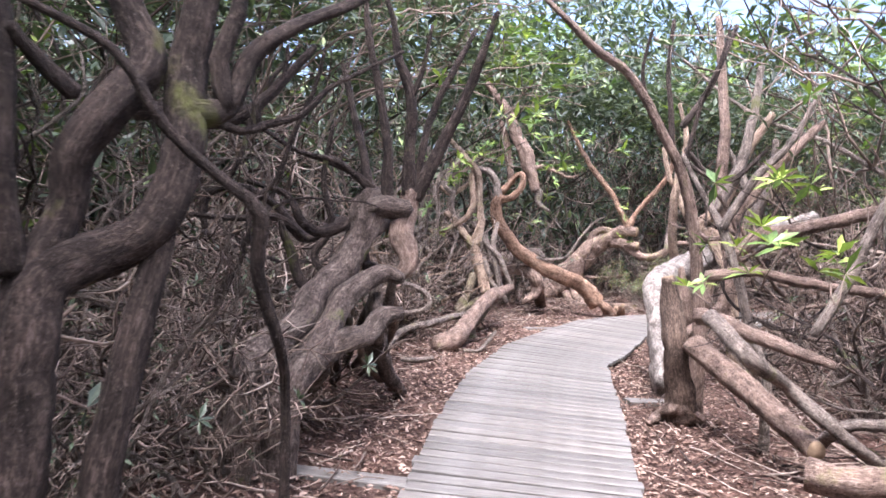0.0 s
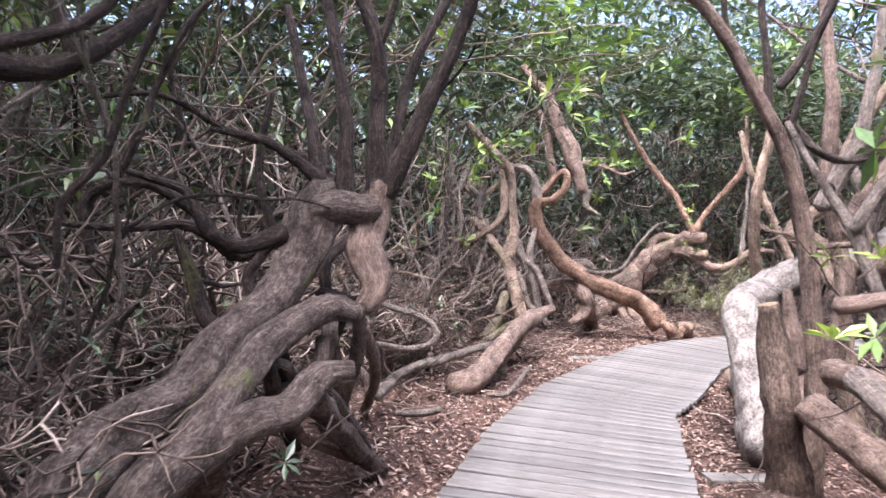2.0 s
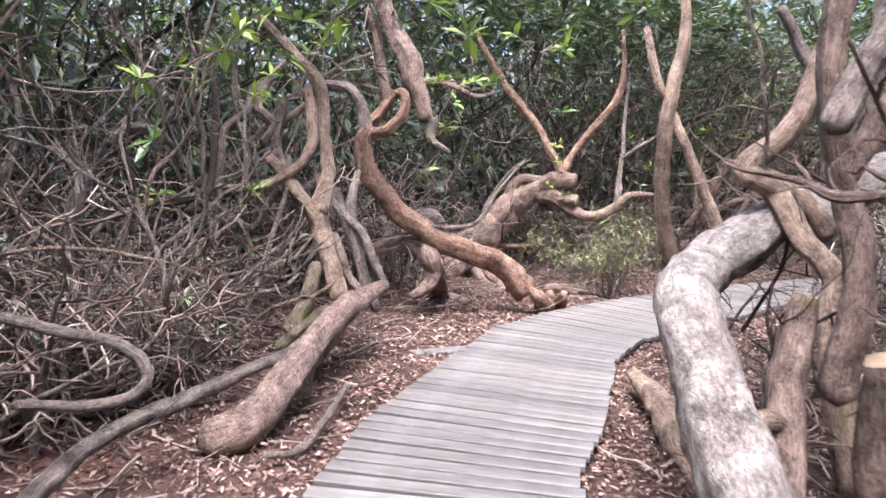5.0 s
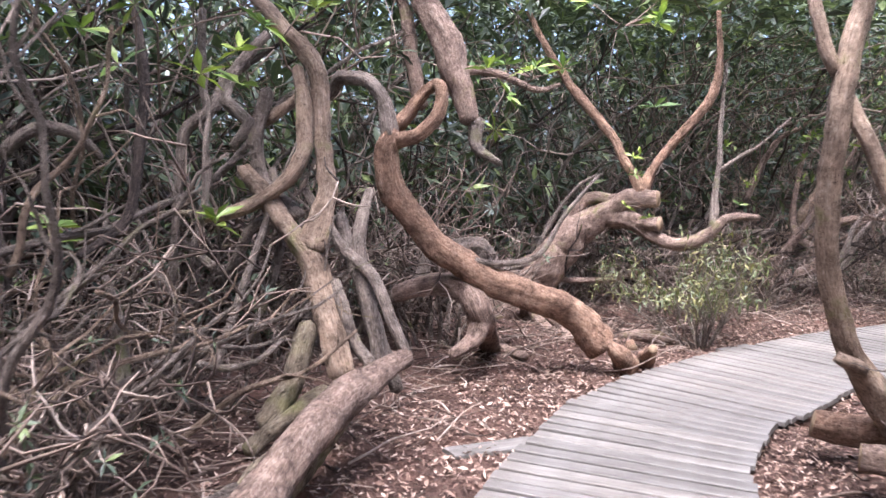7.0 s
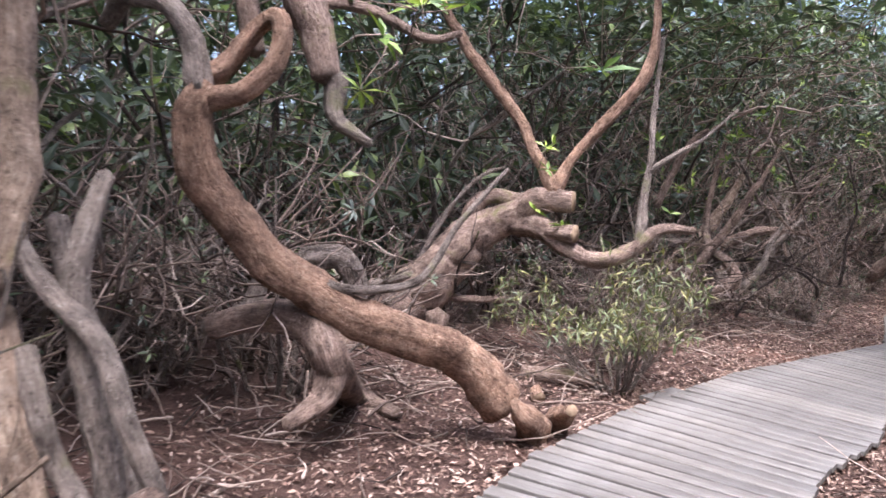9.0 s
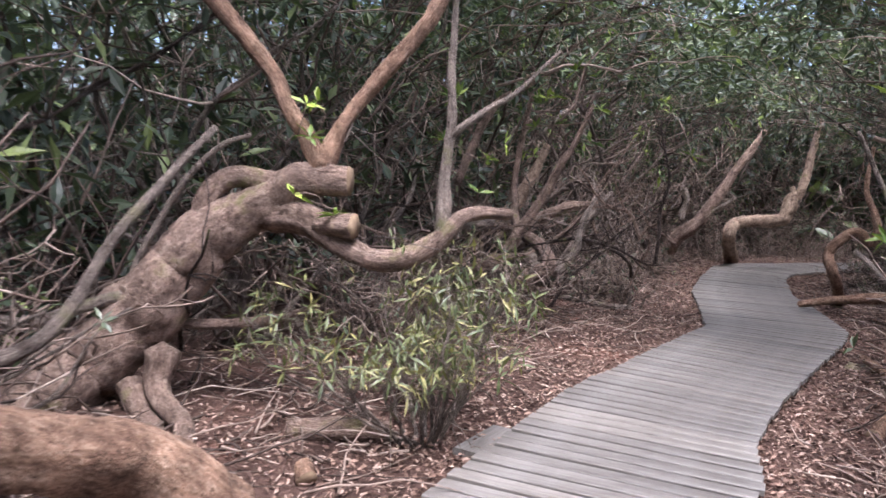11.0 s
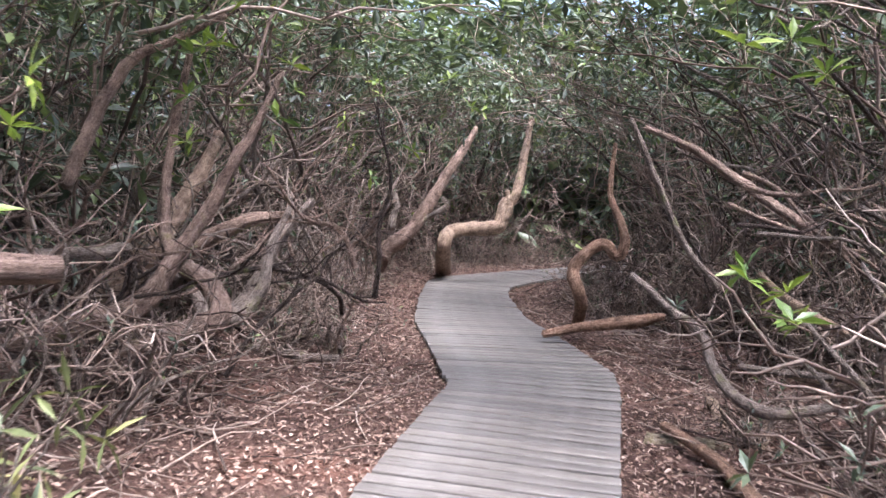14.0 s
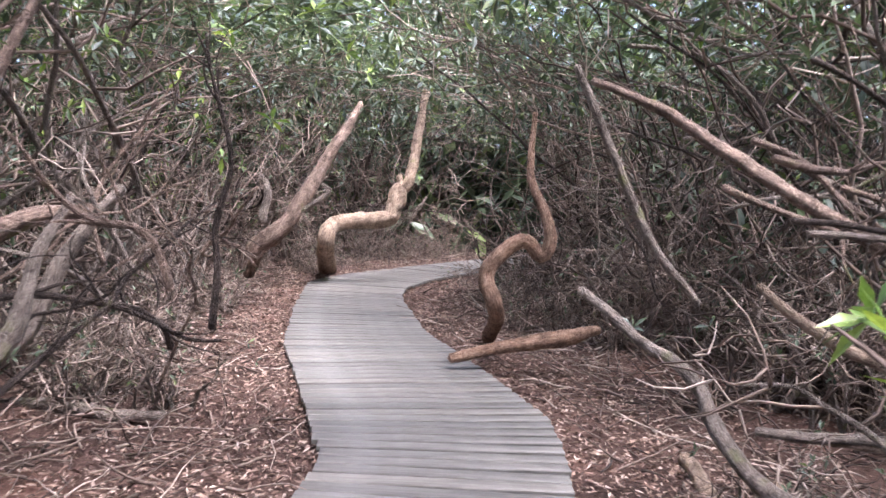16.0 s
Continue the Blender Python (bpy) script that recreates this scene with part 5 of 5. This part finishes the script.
# ---- single bare branches woven through the thicket ----
def bare_branch(rng, at, way, length, radius, mat):
    rows = wander(rng, (0, 0, 0), way, length, radius, radius * 0.35, 9, 0.24, 0.0)
    world_rows = rows.copy()
    world_rows[:, :3] += at
    if not clear_of_walk(world_rows, False):
        return
    ob = new("bare_branch")
    ob.location = at
    tagged(ob, "crooked bare rhododendron branch in the tangle", "branch", "bare branches")
    sv, sf, suv = [], [], []
    tube(spline(rows, 0.07), 6, sv, sf, suv, 0.16, False, length * 7)
    link_mesh("stem", sv, sf, mat, ob, "", suv)
    for b in range(4):
        i = rng.integers(2, 9)
        w = rows[i + 1, :3] - rows[i, :3]
        r2 = wander(rng, rows[i, :3], w / np.linalg.norm(w) + rng.normal(0, 0.6, 3), length * rng.uniform(0.2, 0.45), rows[i, 3] * 0.7, 0.002, 6, 0.25, 0.03)
        tv, tf, tuv = [], [], []
        tube(spline(r2, 0.08), 5, tv, tf, tuv, 0.12, False, b)
        link_mesh("twig", tv, tf, mat, ob, "", tuv)


rng = np.random.default_rng(41)
# x, y and z range, direction and its spread, number, length, radius, barks
for x0, x1, y0, y1, z0, z1, way, spread, number, l0, l1, r0, r1, barks in (
        (-2.0, -0.1, 7.4, 9.6, 0.0, 0.9, (0.25, 0.1, 0.7), 0.55, 60, 0.8, 1.7, 0.009, 0.020, (GREY, GREY, TAN)),
        (-2.6, -1.0, 3.0, 7.2, 0.0, 1.4, (0.2, 0.2, 0.6), 0.6, 60, 0.8, 1.8, 0.008, 0.018, (DARK, GREY)),
        (2.2, 4.0, 4.2, 8.6, 0.0, 1.3, (-0.2, 0.2, 0.6), 0.6, 45, 0.8, 1.6, 0.009, 0.022, (RED, GREY, DARK)),
        (6.6, 8.8, 10.6, 13.0, 1.2, 2.7, (0.55, -0.75, -0.45), 0.25, 70, 1.0, 2.2, 0.007, 0.018, (GREY, RED, DARK)),
        (8.8, 12.0, 12.6, 16.5, 1.0, 2.7, (0.55, -0.7, -0.4), 0.3, 50, 1.0, 2.0, 0.008, 0.018, (GREY, RED, DARK)),
        (3.8, 8.0, 15.0, 17.2, 0.0, 0.8, (0.2, 0.1, 0.7), 0.5, 55, 0.8, 1.8, 0.010, 0.024, (GREY, RED, DARK)),
        (0.2, 3.2, 13.4, 15.0, 0.0, 0.8, (0.2, 0.1, 0.7), 0.5, 25, 0.9, 1.9, 0.009, 0.02, (GREY, DARK)),
        (8.8, 14.5, 18.2, 21.5, 0.0, 1.0, (0.2, 0.0, 0.7), 0.5, 45, 1.0, 2.2, 0.014, 0.035, (GREY, DARK, RED))):
    for n in range(number):
        at = np.array((rng.uniform(x0, x1), rng.uniform(y0, y1), rng.uniform(z0, z1)))
        if from_walk(at[0], at[1]) > 1.0:
            bare_branch(rng, at, np.array(way) + rng.normal(0, spread, 3), rng.uniform(l0, l1), rng.uniform(r0, r1), barks[rng.integers(0, len(barks))])


def sprig(x, y, z, count, spread, size):
    """A leafy shoot: a thin twig with whorls of leaves."""
    rng = np.random.default_rng(int(abs(x * 911 + y * 77 + z * 13)))
    ob = new("leafy_shoot")
    ob.location = (x, y, z)
    tagged(ob, "thin shoot with bright green leaf whorls", "branch", "leafy shoots")
    v, f, lv, lf = [], [], [], []
    for k in range(count):
        end = rng.normal(0, spread, 3)
        rows = wander(rng, end * 0.1, end + (0, 0, 0.05), np.linalg.norm(end) + 0.05, 0.004, 0.002, 4, 0.15, 0.0)
        tube(rows, 4, v, f)
        rosette(rng, rows[-1, :3], rng.normal(0, 0.4, 3) + (0, 0, 0.8), rng.integers(6, 9), size, lv, lf)
    tagged(link_mesh("shoot", v, f, TWIG, ob), kind="stuff")
    # shoots take the same brighter green with sunlight in its colour
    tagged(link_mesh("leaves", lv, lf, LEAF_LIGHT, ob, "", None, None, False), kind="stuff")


sprig(1.25, 3.29, 1.18, 2, 0.06, 0.12)
sprig(1.61, 3.29, 1.17, 2, 0.06, 0.12)
sprig(1.40, 3.39, 1.03, 2, 0.06, 0.12)
sprig(1.63, 3.19, 1.01, 2, 0.07, 0.13)
sprig(1.59, 3.81, 1.45, 4, 0.12, 0.12)
sprig(1.24, 3.48, 0.95, 2, 0.05, 0.10)
sprig(1.67, 3.60, 1.42, 3, 0.10, 0.12)
sprig(2.98, 12.70, 1.13, 2, 0.06, 0.10)
sprig(2.91, 12.87, 1.41, 2, 0.06, 0.10)
sprig(3.07, 12.92, 1.54, 2, 0.05, 0.10)
sprig(6.61, 12.10, 0.89, 4, 0.09, 0.13)
sprig(6.58, 12.09, 1.91, 4, 0.09, 0.15)
sprig(6.98, 11.96, 0.79, 2, 0.08, 0.13)
sprig(7.87, 14.92, 1.92, 2, 0.06, 0.12)
sprig(5.68, 14.58, 1.91, 3, 0.10, 0.13)
sprig(5.81, 14.41, 1.84, 3, 0.10, 0.13)
sprig(5.61, 14.95, 1.68, 2, 0.08, 0.13)
sprig(1.55, 10.66, 1.75, 3, 0.08, 0.13)
sprig(0.24, 9.34, 1.82, 4, 0.12, 0.13)
sprig(-0.19, 8.84, 1.57, 4, 0.14, 0.14)
sprig(-0.07, 9.39, 0.93, 2, 0.06, 0.14)
sprig(-0.53, 8.81, 0.88, 2, 0.06, 0.13)
sprig(0.81, 7.56, 2.03, 6, 0.16, 0.15)
sprig(1.02, 7.59, 2.22, 7, 0.20, 0.15)
sprig(0.15, 7.11, 1.99, 5, 0.18, 0.13)
sprig(-0.04, 7.27, 1.58, 4, 0.14, 0.11)
sprig(1.59, 10.52, 1.92, 5, 0.20, 0.15)
sprig(1.76, 4.92, 1.11, 2, 0.05, 0.12)
sprig(2.08, 10.37, 2.22, 5, 0.16, 0.14)
sprig(0.36, 9.34, 1.93, 4, 0.12, 0.12)
sprig(3.91, 12.77, 1.38, 3, 0.10, 0.10)
sprig(3.90, 12.93, 1.60, 3, 0.10, 0.10)


# ---- narrow-leaved bush by the leaning trunk ----
def make_bush(x, y):
    rng = np.random.default_rng(31)
    ob = new("narrow_leaved_bush")
    ob.location = (x, y, ground_z(x, y))
    tagged(ob, "low bush with narrow yellow-green leaves and bare lower twigs", "bush")
    v, f, uv, lv, lf = [], [], [], [], []
    for s in range(26):
        a = rng.uniform(0, 6.283)
        r = wander(rng, (0.05 * math.cos(a), 0.05 * math.sin(a), -0.05), (math.cos(a) * 0.85 - 0.3, math.sin(a) * 0.85 + 0.15, 1.0), rng.uniform(0.7, 1.15), 0.010, 0.003, 9, 0.13, 0.04)
        tube(r, 5, v, f, uv)
        for c in range(9):
            j = rng.integers(4, 10)
            r2 = wander(rng, r[j, :3], rng.normal(0, 0.7, 3) + (0, 0, 0.4), 0.25, 0.004, 0.0015, 4, 0.2, 0.03)
            tube(r2, 3, v, f, uv)
            if r2[-1, 2] > 0.34:
                for q in range(2):
                    rosette(rng, r2[4 - q, :3], r2[4, :3] - r2[0, :3] - (0, 0, 0.12), 4, 0.09, lv, lf, 0.6)
    tagged(link_mesh("branchwork", v, f, GREY, ob, "", uv), kind="stuff")
    tagged(link_mesh("leaves", lv, lf, LEAF_BUSH, ob, "", None, None, False), kind="stuff")


make_bush(3.47, 12.35)

# ---- litter: bark chips, dead leaves and fallen twigs ----
rng = np.random.default_rng(9)
PIECES = 240000
k = rng.integers(0, len(MIDS), PIECES)
off, ang = rng.uniform(0.3, 3.2, PIECES), rng.uniform(0, 6.283, PIECES)
lx, ly = MIDS[k, 0] + off * np.cos(ang), MIDS[k, 1] + off * np.sin(ang)
keep = NEAR_ARRAY[np.clip(((ly + 10) * 10).astype(int), 0, 459), np.clip(((lx + 14) * 10).astype(int), 0, 479)] > 0.35
keep &= (ly > 2.0)
lx, ly = lx[keep], ly[keep]
n = len(lx)
base = np.stack([lx, ly, np.array([ground_z(x, y) for x, y in zip(lx.tolist(), ly.tolist())]) + rng.uniform(0.0, 0.03, n)], 1)
a, le, wi = rng.uniform(0, 6.283, n), rng.uniform(0.008, 0.03, n), rng.uniform(0.003, 0.009, n)
d = np.stack([np.cos(a), np.sin(a), rng.normal(0, 0.28, n)], 1) * le[:, None]
e = np.stack([-np.sin(a), np.cos(a), rng.normal(0, 0.35, n)], 1) * wi[:, None]
v = np.stack([base - d, base + e + (0, 0, 0.006), base + d, base - e], 1).reshape(-1, 3).tolist()
f = [q for i in range(0, 4 * n, 4) for q in ((i, i + 1, i + 2), (i, i + 2, i + 3))]
tagged(link_mesh("leaf_litter", v, f, LITTER, None, "", None, None, False), "reddish-brown bark chips and dead leaves over the soil", "leaf litter", kind="stuff")
v, f = [], []
count = 0
while count < 7000:
    k = rng.integers(0, len(MIDS))
    off, ang = rng.uniform(0.7, 3.6), rng.uniform(0, 6.283)
    x, y = MIDS[k][0] + off * math.cos(ang), MIDS[k][1] + off * math.sin(ang)
    d = from_walk(x, y)
    if y < 1.0 or d < 0.85 or (d < 1.4 and rng.random() < 0.65):
        continue
    count += 1
    a = rng.uniform(0, 6.283)
    tube(wander(rng, (x, y, ground_z(x, y) + 0.01 + rng.uniform(0, 0.03)), (math.cos(a), math.sin(a), rng.uniform(-0.02, 0.25)), rng.uniform(0.12, 0.7), rng.uniform(0.003, 0.010), 0.002, 5, 0.16, -0.01), 4, v, f)
tagged(link_mesh("fallen_twigs", v, f, TWIG), "dry grey twigs strewn over the leaf litter", "twigs", kind="stuff")

# ---- boardwalk: bearers and single planks ----
boardwalk = new("boardwalk")
tagged(boardwalk, "curving boardwalk of weathered grey ribbed planks", "boardwalk", kind="structure")


def box(sx, sy, sz, bev):
    bm = bmesh.new()
    bmesh.ops.create_cube(bm, size=1)
    bmesh.ops.scale(bm, vec=(sx, sy, sz), verts=bm.verts)
    bmesh.ops.bevel(bm, geom=[e for e in bm.edges if abs(e.verts[0].co.x - e.verts[1].co.x) > 0.5 * sx], offset=bev, segments=1, affect="EDGES")
    return bm


def plank_mesh(mat):
    bm = box(1.0, 0.097, 0.032, 0.005)
    me = bpy.data.meshes.new("plank")
    bm.to_mesh(me)
    bm.free()
    me.materials.append(mat)
    return me


PLANK_MESH = plank_mesh(PLANK)
line = resample(MIDS, 0.125)
kerb_l, kerb_r = [], []
for i in range(1, len(line) - 1):
    c = line[i]
    d = line[min(i + 6, len(line) - 1)] - line[max(i - 6, 0)]
    d /= np.linalg.norm(d)
    n = np.array((-d[1], d[0]))
    hw = []
    for edge, sgn in ((EDGE_L, 1), (EDGE_R, -1)):
        rel = edge - c
        along = np.abs(rel @ d)
        side = rel @ n * sgn
        pick = np.where((side > 0.2) & (side < 1.6))[0]
        hw.append(side[pick[np.argmin(along[pick])]] if len(pick) else 0.62)
    w = hw[0] + hw[1]
    m = c + n * (hw[0] - hw[1]) / 2
    ob = new("plank", PLANK_MESH)
    ob.parent = boardwalk
    ob.matrix_basis = pose(m[0], m[1], -0.016 + rng.normal(0, 0.0015), rng.normal(0, 0.35), rng.normal(0, 0.1), math.degrees(math.atan2(n[1], n[0])) + rng.normal(0, 0.5)) @ Matrix.Diagonal((w + rng.normal(0, 0.012), 1, 1, 1))
    if i % 3 == 0:
        kerb_l.append((*(c + n * (hw[0] - 0.07)), -0.075, 0.045))
        kerb_r.append((*(c - n * (hw[1] - 0.07)), -0.075, 0.045))
for rows in (kerb_l, kerb_r):
    bv, bf, buv = [], [], []
    tube(np.array(rows), 4, bv, bf, buv, 0, True)
    link_mesh("bearer", bv, bf, BEAM, boardwalk, "dark damp timber bearer", buv, None, False)
for x, y, a, le in ((1.33, 9.52, 25, 0.5), (-0.3, 3.75, -6, 0.7), (3.78, 12.25, 35, 0.45), (1.75, 5.95, 12, 0.5)):
    bm = box(le, 0.13, 0.05, 0.006)
    me = bpy.data.meshes.new("cross_bearer")
    bm.to_mesh(me)
    bm.free()
    me.materials.append(PLANK)
    ob = new("cross_bearer", me)
    ob.parent = boardwalk
    ob.matrix_basis = pose(x, y, -0.06, 0, 0, a)
